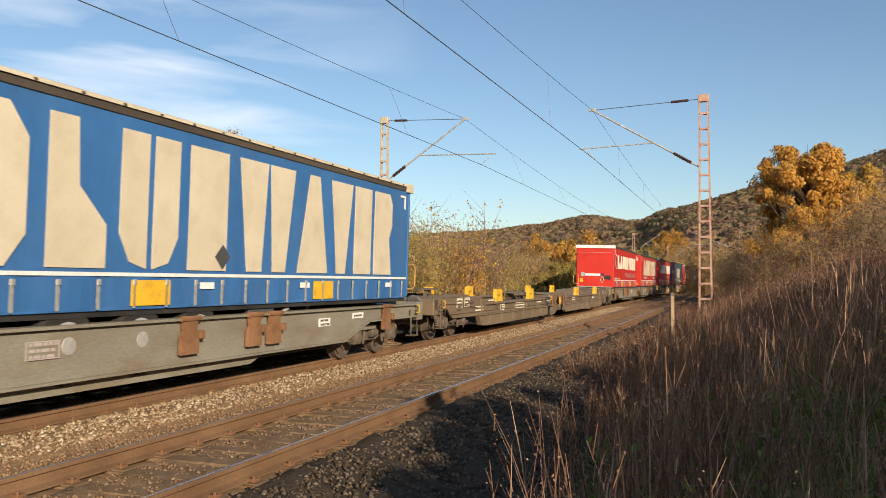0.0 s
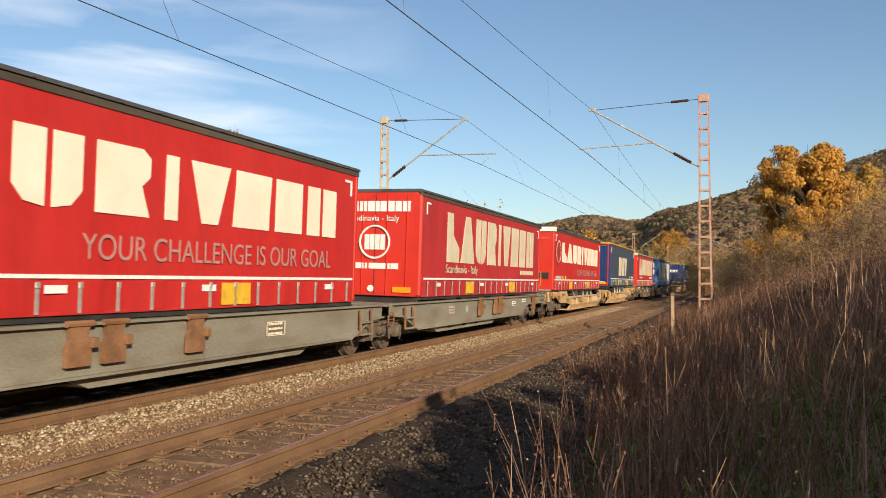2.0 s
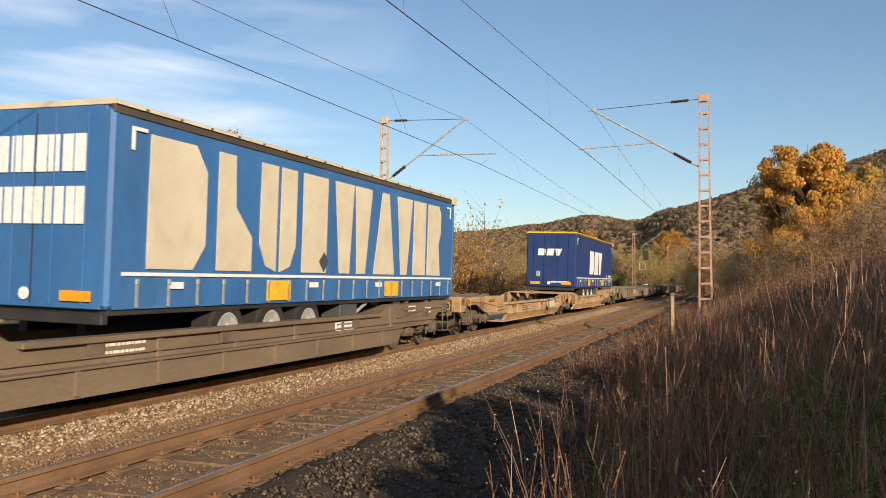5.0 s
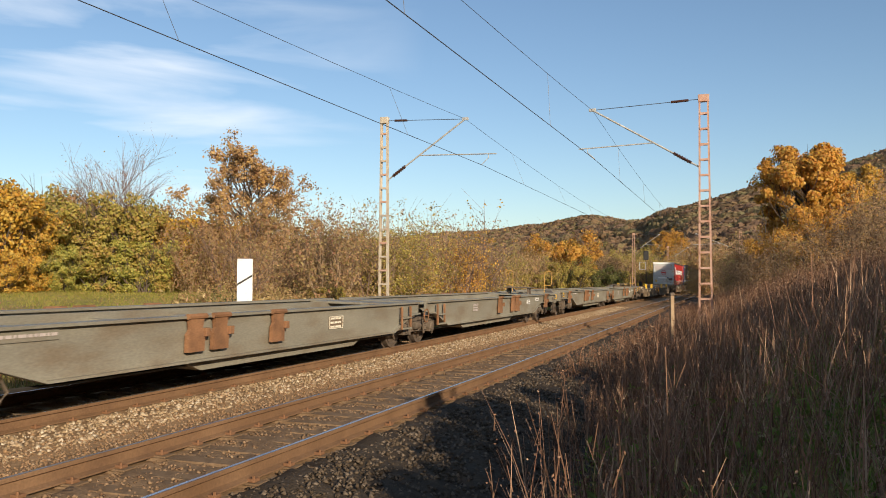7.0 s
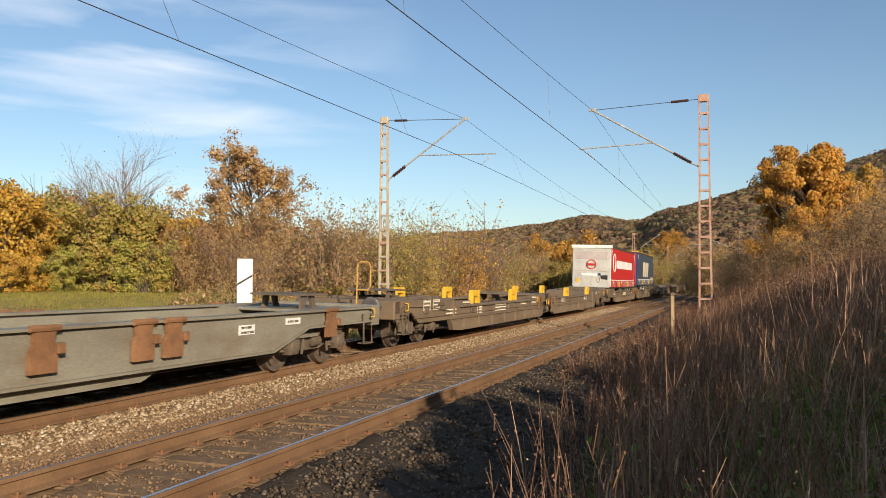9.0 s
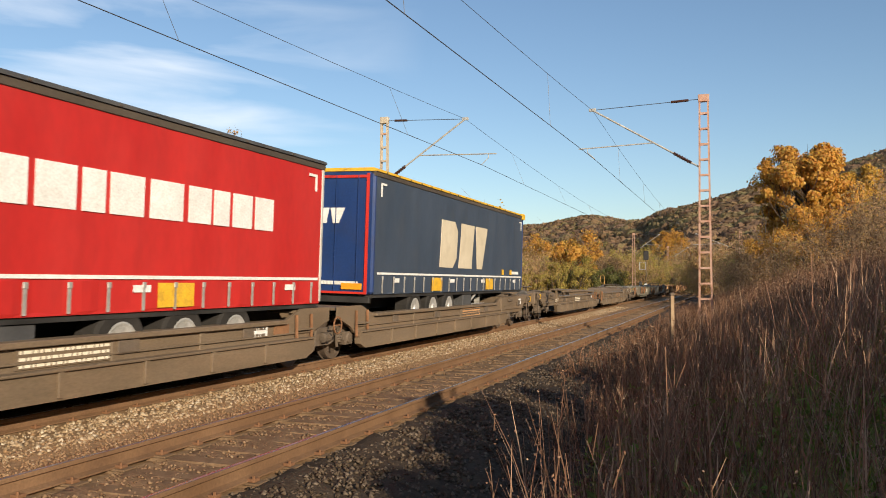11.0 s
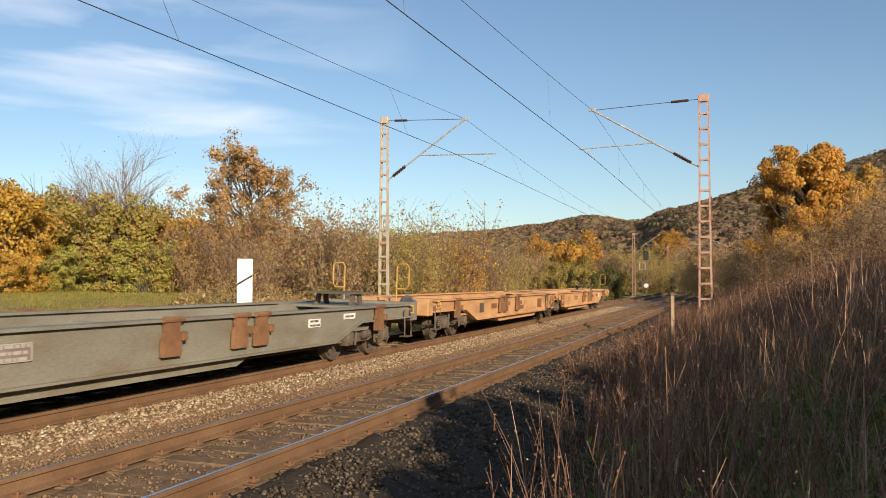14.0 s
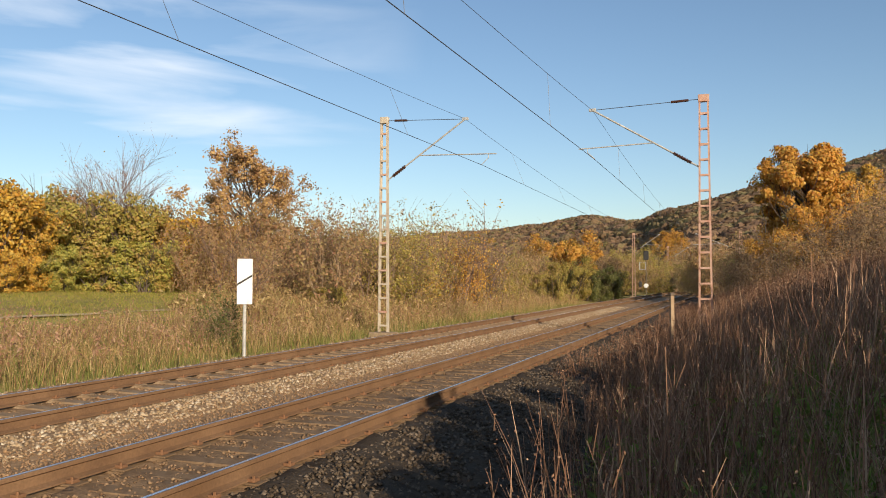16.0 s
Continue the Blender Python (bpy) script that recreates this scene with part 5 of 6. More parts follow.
def ends_and_buffers(w, material, bogies, wheel, hoops, hitch, reach=2.5, bright_wheel=False):
    """Headstocks, buffers, couplings, handrails, trailer stands and the three bogies of a twin wagon."""
    for x in (-HALF + reach, 0.0, HALF - reach):
        add_bogie(w, x, bogies, wheel)
    for e in (-1, 1):
        part("headstock", Shape().box(*sorted((e * (HALF - 0.44), e * (HALF - 0.82))), -1.3, 1.3, 0.72, 1.17, 0.02), material, w)
        for k in (-1, 1):
            b = Shape().lathe([(0.0, 0.12), (e * 0.35, 0.11), (e * 0.35, 0.075), (e * 0.56, 0.075), (e * 0.56, 0.22), (e * 0.6, 0.23), (e * 0.62, 0.2)], e * (HALF - 0.62), k * 0.875, 1.04, "x", 16)
            part("buffer", b, BUFFER, w, "greasy dark grey round buffer")
            q0, q1 = e * (HALF - 0.9), e * (HALF - 1.3)
            part("step", Shape().tube([(q0, k * 1.32, 1.0), (q0, k * 1.34, 0.36), (q1, k * 1.34, 0.36), (q1, k * 1.32, 1.0)], 0.022, 5).box(*sorted((q0, q1)), k * 1.28 - 0.1, k * 1.28 + 0.08, 0.345, 0.375), BOGIE, w, "shunter's stirrup step")
        part("coupling", Shape().tube([(e * (HALF - 0.6), 0, 1.02), (e * (HALF - 0.25), 0, 1.0), (e * (HALF - 0.1), 0, 0.85), (e * (HALF - 0.02), 0, 0.8)], 0.04, 6).box(*sorted((e * (HALF - 0.55), e * (HALF - 0.3))), -0.06, 0.06, 0.93, 1.1, 0.01), BLACK, w, "greasy screw coupling")
        hose = [(e * (HALF - 0.62), 0.35, 0.85), (e * (HALF - 0.4), 0.36, 0.6), (e * (HALF - 0.15), 0.36, 0.5), (e * (HALF + 0.0), 0.33, 0.6)]
        part("brake_hose", Shape().tube(hose, 0.025, 6), RUBBER, w)
    for x, y, tall in hoops:
        for e in ((-1,) if y == 0 else (y,)):
            part("handrail", hoop(x, e * 0.74, 1.0, tall, wide=e * 0.33), OCHRE, w, "faded ochre-yellow looped handrail")
    for e in (-1, 1):
        for k in (-1, 1):
            cx = e * (HALF - 1.0)
            part("lashing_ring", Shape().tube([(cx, k * 1.36, 1.1), (cx + 0.1, k * 1.38, 1.1), (cx + 0.13, k * 1.38, 1.02), (cx + 0.13, k * 1.38, 0.93), (cx, k * 1.36, 0.92)], 0.016, 5), YELLOW, w, "yellow lashing ring" if k < 0 else "")
    for x in hitch:
        for k in (-1, 1):
            for q in (-1, 1):
                part("hitch_leg", Shape().prism([(x + q * 0.32, 1.1), (x + q * 0.16, 1.1), (x + q * 0.06, 1.37), (x + q * 0.22, 1.37)], "y", k * 0.45 - 0.03, k * 0.45 + 0.03), BOGIE, w)
        part("trailer_hitch", Shape().prism([(x - 0.7, -0.5), (x + 0.55, -0.62), (x + 0.75, -0.3), (x + 0.75, 0.3), (x + 0.55, 0.62), (x - 0.7, 0.5)], "z", 1.37, 1.41), BOGIE, w, "grimy trailer hitch plate")
    # hand wheel and buffer steps at the joint
    for e in (-1, 1):
        rg = [(0.05 + 0.17 * math.cos(a), -1.37, 0.78 + 0.17 * math.sin(a)) for a in np.linspace(0, 2 * math.pi, 15)]
        if e < 0:
            part("brake_wheel", Shape().tube(rg, 0.018, 5).tube([(-0.12, -1.36, 0.78), (0.22, -1.36, 0.78)], 0.014, 5), YELLOW if bright_wheel else RUSTY, w, "brake hand wheel")
        for x in (-1.55, -1.0, 0.95, 1.5):
            part("ladder_bar", Shape().tube([(x, e * 1.34, 1.05), (x, e * 1.36, 0.5)], 0.03, 5), RUSTY, w)
        part("ladder_step", Shape().box(-1.55, -1.0, e * 1.36 - 0.04, e * 1.36 + 0.04, 0.5, 0.54).box(-1.55, -1.0, e * 1.36 - 0.04, e * 1.36 + 0.04, 0.76, 0.79), material, w)
        part("ladder_step", Shape().box(0.95, 1.5, e * 1.36 - 0.04, e * 1.36 + 0.04, 0.5, 0.54).box(0.95, 1.5, e * 1.36 - 0.04, e * 1.36 + 0.04, 0.76, 0.79), material, w)


def plates(w, items):
    """Small data plates and stencilled bars on the camera-side sill: x, z, width, height, material, y."""
    for x, z, a, b, m, y in items:
        x *= K
        pl = part("data_plate", Shape().box(x, x + a, -y - 0.012, -y + 0.004, z, z + b), m, w)
        if m in (BLACK, DARK, GREYG, TAN, ORANGE, WHITE, ALU) and a > 0.4:
            ink = GREYPR if m is GREYG else WARMW if m in (BLACK, DARK) else BOGIE
            if b > 0.21 and a < 0.7:
                part("stencil_frame", Shape().box(x, x + a, -y - 0.018, -y - 0.01, z, z + 0.014).box(x, x + a, -y - 0.018, -y - 0.01, z + b - 0.014, z + b).box(x, x + 0.014, -y - 0.018, -y - 0.01, z + 0.014, z + b - 0.014).box(x + a - 0.014, x + a, -y - 0.018, -y - 0.01, z + 0.014, z + b - 0.014), ink, pl)
            rows = 3 if b > 0.21 else 2 if b > 0.15 else 1
            for r in range(rows):
                zz = z + b * ((r + 0.5) / rows) - 0.02
                xx = x + 0.05
                k = r
                while xx < x + a - 0.08:
                    ln = (0.05, 0.09, 0.035, 0.12, 0.06)[k % 5]
                    part("stencil_bar", Shape().box(xx, min(xx + ln, x + a - 0.03), -y - 0.018, -y - 0.01, zz, zz + 0.038), ink, pl)
                    xx += ln + 0.025
                    k += 1


def flat_wagon(label, material, bogies, wheel, hoops=(), hitch=(), boards=()):
    """Twin container wagon with deep fish-belly side sills."""
    w = thing("container_wagon", label, "railway wagon", "wagons of the train")
    for flip in (True, False):
        g = lambda a: [(HALF - x * K, z) for x, z in a]
        outline = g([(0.7, 1.10), (0.7, 0.84), (3.5, 0.83), (4.65, 0.47), (14.7, 0.47), (15.7, 0.84), (16.3, 0.86), (16.3, 1.10)])
        sill = Shape()
        lip = Shape()
        for e in (-1, 1):
            side_plate(sill, outline, flip, 1.26, 0.05, e)
            low = [(0.7, 0.84), (3.5, 0.83), (4.65, 0.47), (14.7, 0.47), (15.7, 0.84), (16.3, 0.86)]
            strip = g(low + [(a, b - 0.035) for a, b in reversed(low)])
            side_plate(lip, strip, flip, 1.33, 0.16, e)
            side_plate(lip, g([(0.7, 1.14), (16.2, 1.14), (16.2, 1.10), (0.7, 1.10)]), flip, 1.34, 0.2, e)
            side_plate(sill, g([(0.7, 1.10), (16.2, 1.10), (16.2, 0.92), (0.7, 0.92)]), flip, 0.75, 0.05, e)
        part("side_sill", sill, material, w)
        part("sill_flange", lip, material, w)
        sg = -1 if flip else 1
        xs = lambda a, b: sorted((sg * (HALF - a * K), sg * (HALF - b * K)))
        part("end_deck", Shape().box(*xs(0.7, 2.9), -1.22, 1.22, 1.05, 1.11, 0.01), material, w)
        part("end_deck", Shape().box(*xs(15.1, 16.2), -1.22, 1.22, 1.05, 1.11, 0.01), material, w)
        part("floor_plate", Shape().box(*xs(2.95, 15.05), -1.2, 1.2, 0.62, 0.68), material, w)
        part("belly_beam", Shape().prism(mirror(g([(7.2, 0.47), (7.7, 0.27), (12.9, 0.27), (13.4, 0.47)]), flip), "y", -1.15, 1.15), material, w)
        for i in range(5):
            x = 5.4 + i * 1.9
            part("cross_beam", Shape().box(*xs(x, x + 0.16), -1.22, 1.22, 0.7, 1.0), material, w)
        part("brake_pipe", Shape().tube([(sg * (HALF - 0.8), -0.9, 0.42), (sg * (HALF - 5.0 * K), -1.05, 0.36), (sg * (HALF - 16.2 * K), -1.05, 0.36)], 0.025, 5), BLACK, w)
        part("air_tank", Shape().lathe([(-0.7, 0.1), (-0.66, 0.17), (0.66, 0.17), (0.7, 0.1)], sg * (HALF - 13.6 * K), 0.3, 0.4, "x", 14), BLACK, w)
        for x in (2.7, 7.3, 7.9, 9.55):
            for e in (-1, 1):
                br = Shape()
                cx = sg * (HALF - x * K)
                br.prism([(cx - 0.2, 0.60), (cx + 0.2, 0.60), (cx + 0.2, 0.86), (cx + 0.14, 0.94), (cx + 0.17, 1.12), (cx - 0.17, 1.12), (cx - 0.14, 0.94), (cx - 0.2, 0.86)], "y", *sorted((e * 1.3, e * 1.37)))
                br.tube([(cx - 0.22, e * 1.36, 1.13), (cx + 0.22, e * 1.36, 1.13)], 0.045, 7)
                br.box(cx + 0.16, cx + 0.28, *sorted((e * 1.34, e * 1.42)), 0.82, 0.95, 0.01)
                part("folding_latch", br, RUSTY, w, "rusty folding container latch" if e < 0 else "")
    ends_and_buffers(w, material, bogies, wheel, hoops, hitch, 3.05)
    plates(w, boards)
    return w


def pocket_wagon(label, material, bogies, wheel, hoops=(), hitch=(), boards=(), grips=(), tan=False):
    """Twin pocket wagon: a raised end over each bogie and a low trough between."""
    w = thing("pocket_wagon", label, "railway wagon", "wagons of the train")
    for flip in (True, False):
        sg = -1 if flip else 1
        g = lambda a: [(HALF - x * K, z) for x, z in a]
        xs = lambda a, b: sorted((sg * (HALF - a * K), sg * (HALF - b * K)))
        if tan:
            outline = g([(0.5, 1.15), (0.5, 0.94), (2.0, 0.92), (2.9, 0.64), (4.5, 0.60), (6.0, 0.48), (14.2, 0.48), (15.7, 0.70), (16.3, 0.85), (16.3, 1.11), (15.0, 1.10), (13.1, 0.86), (4.8, 0.90), (4.4, 1.16), (2.9, 1.17), (2.5, 1.04), (2.0, 1.15)])
        else:
            dip = 0.94
            outline = g([(0.5, 1.18), (0.5, 0.86), (1.5, 0.86), (2.0, 0.58), (4.2, 0.57), (15.6, 0.57), (15.8, 0.72), (16.2, 0.86), (16.35, 0.88), (16.35, 1.15), (15.3, 1.15), (14.7, dip), (5.15, dip), (4.7, 1.12)])
        up, tub = Shape(), Shape()
        for e in (-1, 1):
            side_plate(up, outline, flip, 1.30, 0.06, e)
            if tan:
                a0, a1 = xs(5.6, 14.6)
                tub.prism([(e * 1.33, 0.5), (e * 1.16, 0.24), (e * 1.06, 0.24), (e * 1.22, 0.5)], "x", a0, a1)
            else:
                side_plate(tub, g([(4.1, 0.60), (4.35, 0.28), (5.0, 0.24), (15.3, 0.24), (15.55, 0.34), (15.6, 0.60)]), flip, 1.42, 0.13, e)
        part("side_wall", up, material, w)
        part("trough", tub, material, w)
        rail = Shape()
        for e in (-1, 1):
            z = 0.88 if tan else dip
            rail.box(*xs(5.2, 13.0 if tan else 14.7), *sorted((e * 1.39, e * 1.12)), z - 0.045, z + 0.03, 0.01)
            for k in range(4):
                x = 6.9 + k * 1.8
                rail.box(*xs(x, x + 0.12), *sorted((e * 1.33, e * 1.29)), 0.6 if not tan else 0.5, z, 0.01)
        part("edge_rail", rail, material, w)
        if not tan:
            ledge = Shape()
            for e in (-1, 1):
                ledge.box(*xs(4.2, 15.5), *sorted((e * 1.47, e * 1.28)), 0.585, 0.62, 0.006)
                ledge.box(*xs(1.7, 15.6), *sorted((e * 1.345, e * 1.28)), 0.70, 0.725, 0.006)
                for k in range(7):
                    ledge.box(*xs(5.2 + 1.45 * k, 5.28 + 1.45 * k), *sorted((e * 1.455, e * 1.40)), 0.27, 0.585, 0.006)
                ledge.box(*xs(4.55, 4.68), *sorted((e * 1.35, e * 1.28)), 0.62, 1.08, 0.008)
            part("side_ledge", ledge, material, w)
            lining = Shape()
            for k in range(5):
                lining.box(*xs(5.6 + 1.8 * k, 5.9 + 1.8 * k), -1.2, 1.2, 0.28, 0.5, 0.01)
            part("pocket_saddle", lining, BOGIE, w)
        part("trough_floor", Shape().box(*xs(4.9, 13.4), -1.34, 1.34, 0.24, 0.28), material, w)
        part("end_deck", Shape().prism(mirror(g([(0.7, 1.08), (0.7, 1.14), (4.4, 1.14), (5.1, 0.8), (5.0, 0.75), (4.3, 1.08)]), flip), "y", -1.24, 1.24), material, w)
        part("end_deck", Shape().box(*xs(15.2, 16.3), -1.24, 1.24, 1.06, 1.12, 0.01), material, w)
        for i, (a, b) in enumerate(((1.3, 0.5), (2.9, 0.7), (3.9, -0.4))):
            part("deck_bracket", Shape().box(*xs(a, a + 0.5), b - 0.2, b + 0.2, 1.14, 1.22, 0.015), BOGIE, w)
        for a, ln, b, wd, ht in ((0.8, 3.3, -0.62, 0.07, 0.07), (0.8, 3.3, 0.62, 0.07, 0.07), (1.9, 0.09, 0.0, 2.3, 0.06), (3.2, 0.09, 0.0, 2.3, 0.06), (0.9, 0.6, -0.95, 0.3, 0.05), (2.4, 0.5, 0.0, 0.7, 0.10), (3.6, 0.35, -1.0, 0.2, 0.09)):
            part("deck_fitting", Shape().box(*xs(a, a + ln), b - wd / 2, b + wd / 2, 1.138, 1.14 + ht, 0.012), BOGIE, w)
        for a, z, wd, ht in ((1.0, 0.93, 0.22, 0.18), (2.3, 0.80, 0.3, 0.2), (3.3, 0.98, 0.5, 0.08), (6.2, 0.72, 0.35, 0.16), (10.6, 0.70, 0.4, 0.18), (13.4, 0.72, 0.3, 0.2)):
            part("side_fitting", Shape().box(*xs(a, a + wd), -1.345, -1.30, z, z + ht, 0.008), RUSTY if tan else BOGIE, w)
        part("air_pipe", Shape().tube([(sg * (HALF - 0.9), -1.34, 1.02), (sg * (HALF - 2.6), -1.35, 0.98), (sg * (HALF - 4.4), -1.35, 0.82)], 0.010, 5), material, w)
        part("brake_rod", Shape().tube([(sg * (HALF - 0.8), -1.0, 0.36), (sg * (HALF - 4.8), -1.1, 0.34)], 0.025, 5), BLACK, w)
        part("air_tank", Shape().lathe([(-0.6, 0.1), (-0.55, 0.16), (0.55, 0.16), (0.6, 0.1)], sg * (HALF - 3.9), -0.85, 0.42, "x", 14), BOGIE, w)
    ends_and_buffers(w, material, bogies, wheel, hoops, hitch, bright_wheel=bool(grips) or tan)
    for x in grips:
        for e in (-1, 1):
            gr = Shape().prism([(x - 0.4, 0.96), (x - 0.35, 1.32), (x - 0.3, 1.38), (x + 0.3, 1.38), (x + 0.35, 1.32), (x + 0.4, 0.96), (x + 0.27, 0.96), (x + 0.23, 1.2), (x - 0.23, 1.2), (x - 0.27, 0.96)], "y", *sorted((e * 1.33, e * 1.2)))
            part("grip_guide", gr, YELLOW, w, "yellow lifting guide" if e < 0 else "")
    plates(w, boards)
    return w


def curtain_grid(y, x0, x1, z0, z1, seed, amp=0.012):
    nx, nz = 90, 10
    X = np.linspace(x0, x1, nx + 1)
    Z = np.linspace(z0, z1, nz + 1)
    v = []
    for i, x in enumerate(X):
        for j, z in enumerate(Z):
            edge = min(i, nx - i, j, nz - j) > 0
            d = amp * (0.6 * math.sin(x * 5.3 + seed) + 0.4 * math.sin(x * 11.1 + z * 1.7 + seed) + 0.5 * noise.noise((x * 0.8, z * 0.9, seed))) if edge else 0
            v.append((x, y + d, z))
    k = nz + 1
    f = [(i * k + j, i * k + j + 1, (i + 1) * k + j + 1, (i + 1) * k + j) for i in range(nx) for j in range(nz)]
    return v, f


def trailer(label, side, endm, roofm, skirtm, front, wheels, capm=None, edge_red=False, name="semi_trailer", z0=1.25, z1=4.03, seed=1.0):
    """Curtain-sided body, 13.6 m long; front: the headboard faces -x, else the doors do."""
    t = thing(name, label, "trailer" if wheels else "swap body", "trailers on the train")
    L, Y = 6.8, 1.275
    zs = z0 + 0.47
    v, f = curtain_grid(-Y, -L + 0.1, L - 0.1, zs, z1 - 0.12, seed)
    v2, f2 = curtain_grid(Y, -L + 0.1, L - 0.1, zs, z1 - 0.12, seed + 3)
    part("curtain", Shape().add(v, f), side, t, smooth=True)
    part("curtain", Shape().add(v2, f2), side, t, smooth=True)
    part("core", Shape().box(-L + 0.04, L - 0.04, -Y + 0.06, Y - 0.06, z0 + 0.05, z1 - 0.06), BLACK, t, "dark load space")
    sk = Shape()
    for e in (-1, 1):
        v, f = curtain_grid(e * (Y + 0.004), -L + 0.1, L - 0.1, z0, zs, seed + 5, 0.016)
        sk.add(v, f)
    part("skirt", sk, skirtm, t, "lower curtain skirt with straps")
    roof = Shape()
    roof.prism([(-Y - 0.05, z1 - 0.065), (-Y - 0.05, z1 - 0.02), (-Y + 0.03, z1 + 0.012), (Y - 0.03, z1 + 0.012), (Y + 0.05, z1 - 0.02), (Y + 0.05, z1 - 0.065)], "x", -L + 0.02, L - 0.02)
    part("roof_edge", roof, roofm, t, "roof edge strip")
    # dark brown strip below the roof edge
    rail = Shape()
    for e in (-1, 1):
        rail.box(-L + 0.02, L - 0.02, *sorted((e * (Y - 0.05), e * (Y + 0.022))), z1 - 0.175, z1 - 0.066, 0.008)
    part("roof_side_rail", rail, RAILBROWN, t, "dark brown curtain rail under the roof edge")
    rivet = mesh_of("rivet", Shape().box(-0.03, 0.03, -Y - 0.062, -Y - 0.045, z1 - 0.06, z1 - 0.03, 0.006), RAILBROWN)
    for i in range(18):
        o = part("rivet", rivet, None, t)
        o.location.x = -L + 0.6 + i * 0.73
    for x in (-L, L - 0.16):
        for e in (-1, 1):
            part("corner_post", Shape().box(x, x + 0.16, *sorted((e * (Y - 0.16), e * (Y + 0.014))), z0, z1 - 0.1, 0.05), endm, t)
    part("white_line", Shape().box(-L + 0.25, L - 0.2, -Y - 0.026, -Y - 0.018, zs - 0.02, zs + 0.03), WHITE, t, "white reflective strip")
    n = 20
    strap = mesh_of("strap", Shape().box(-0.025, 0.025, -Y - 0.034, -Y - 0.02, z0 + 0.02, zs - 0.08).box(-0.035, 0.035, -Y - 0.045, -Y - 0.02, zs - 0.14, zs - 0.06, 0.006), ALU)
    for i in range(n):
        o = part("strap", strap, None, t)
        o.location.x = -L + 0.55 + i * (2 * L - 1.0) / (n - 1)
    for x in (-3.0, 2.0):
        part("yellow_mark", Shape().box(x, x + 0.8, -Y - 0.034, -Y - 0.024, z0 + 0.05, z0 + 0.40), YELLOW, t, "yellow lifting mark")
    part("chassis", Shape().box(-L + 0.1, L - 0.1, -1.24, 1.24, z0 - 0.08, z0 - 0.005).box(-L + 0.4, L - 0.4, -0.6, -0.45, z0 - 0.38, z0 - 0.08).box(-L + 0.4, L - 0.4, 0.45, 0.6, z0 - 0.38, z0 - 0.08), BLACK, t, "black chassis")
    for x in (-5.6, -1.5, 1.5, 5.4):
        part("label_plate", Shape().box(x, x + 0.34, -Y - 0.034, -Y - 0.022, zs - 0.2, zs - 0.1), WHITE, t)
    # corner marks of reflective tape
    for x, d in ((-L + 0.35, 1), (L - 0.35, -1)):
        part("tape_corner", Shape().prism([(x, z1 - 0.3), (x + d * 0.3, z1 - 0.3), (x + d * 0.3, z1 - 0.35), (x + d * 0.06, z1 - 0.35), (x + d * 0.06, z1 - 0.62), (x, z1 - 0.62)], "y", -Y - 0.03, -Y - 0.016), WHITE, t)
    for sx in (-1, 1):
        is_front = front if sx < 0 else not front
        x = sx * L
        a, b = sorted((x, x - sx * 0.05))
        part("headboard" if is_front else "rear_door", Shape().box(a, b, -Y + 0.1, Y - 0.1, z0, z1 - 0.08, 0.01), endm, t)
        if is_front:
            part("roof_cap", Shape().prism([(x - sx * 0.3, z1 + 0.02), (x + sx * 0.02, z1 + 0.01), (x + sx * 0.06, z1 - 0.05), (x + sx * 0.06, z1 - 0.19), (x - sx * 0.3, z1 - 0.19)], "y", -Y - 0.06, Y + 0.06), capm or roofm, t, "headboard roof cap")
            if sx < 0:
                part("bolster", Shape().box(x - 0.02, x, -1.2, 1.2, z0 - 0.02, z0 + 0.025), ALU, t)
                part("service_hatch", Shape().box(x - 0.02, x - 0.002, -0.35, 0.62, z0 + 0.1, z0 + 0.88, 0.006), endm, t)
                part("hatch_header", Shape().box(x - 0.035, x - 0.02, -0.38, 0.66, z0 + 0.74, z0 + 0.9, 0.004).box(x - 0.042, x - 0.035, -0.2, 0.1, z0 + 0.79, z0 + 0.85), WHITE, t, "white hatch header with black bars")
                part("black_board", Shape().prism([(-1.08, z0 + 0.5), (-0.65, z0 + 0.55), (-0.62, z0 + 0.78), (-1.08, z0 + 0.8)], "x", x - 0.03, x - 0.01), BLACK, t, "black document board")
                rg = [(x - 0.04, -0.5 + 0.09 * math.cos(q), z0 + 0.5 + 0.2 * math.sin(q)) for q in np.linspace(0, 2 * math.pi, 13)]
                part("hose_ring", Shape().tube(rg, 0.018, 5), CREAM, t, "coiled pale hose")
                part("label_plate", Shape().box(x - 0.03, x - 0.01, 0.8, 1.02, z0 + 0.3, z0 + 0.55), YELLOW, t)
                part("label_plate", Shape().box(x - 0.03, x - 0.01, -0.62, -0.45, z0 + 0.78, z0 + 0.92), NAVYP, t)
                part("label_plate", Shape().box(x - 0.03, x - 0.01, 0.7, 0.95, z0 + 0.7, z0 + 0.98), ALU, t)
                part("seam", Shape().box(x - 0.012, x - 0.002, -1.1, 1.1, z1 - 0.5, z1 - 0.485), GREYPR, t)
        else:
            part("door_gap", Shape().box(*sorted((x + sx * 0.004, x)), -0.012, 0.012, z0 + 0.05, z1 - 0.15), BLACK, t)
            for y in (-0.9, -0.35, 0.35, 0.9):
                part("lock_rod", Shape().tube([(x + sx * 0.02, y, z0 + 0.05), (x + sx * 0.02, y, z1 - 0.15)], 0.014, 6), endm, t)
            for y in (-1.05, 0.55):
                part("marker_plate", Shape().box(*sorted((x + sx * 0.045, x + sx * 0.02)), y, y + 0.5, z0 + 0.1, z0 + 0.24), ORLAMP, t, "orange reflective marker plate")
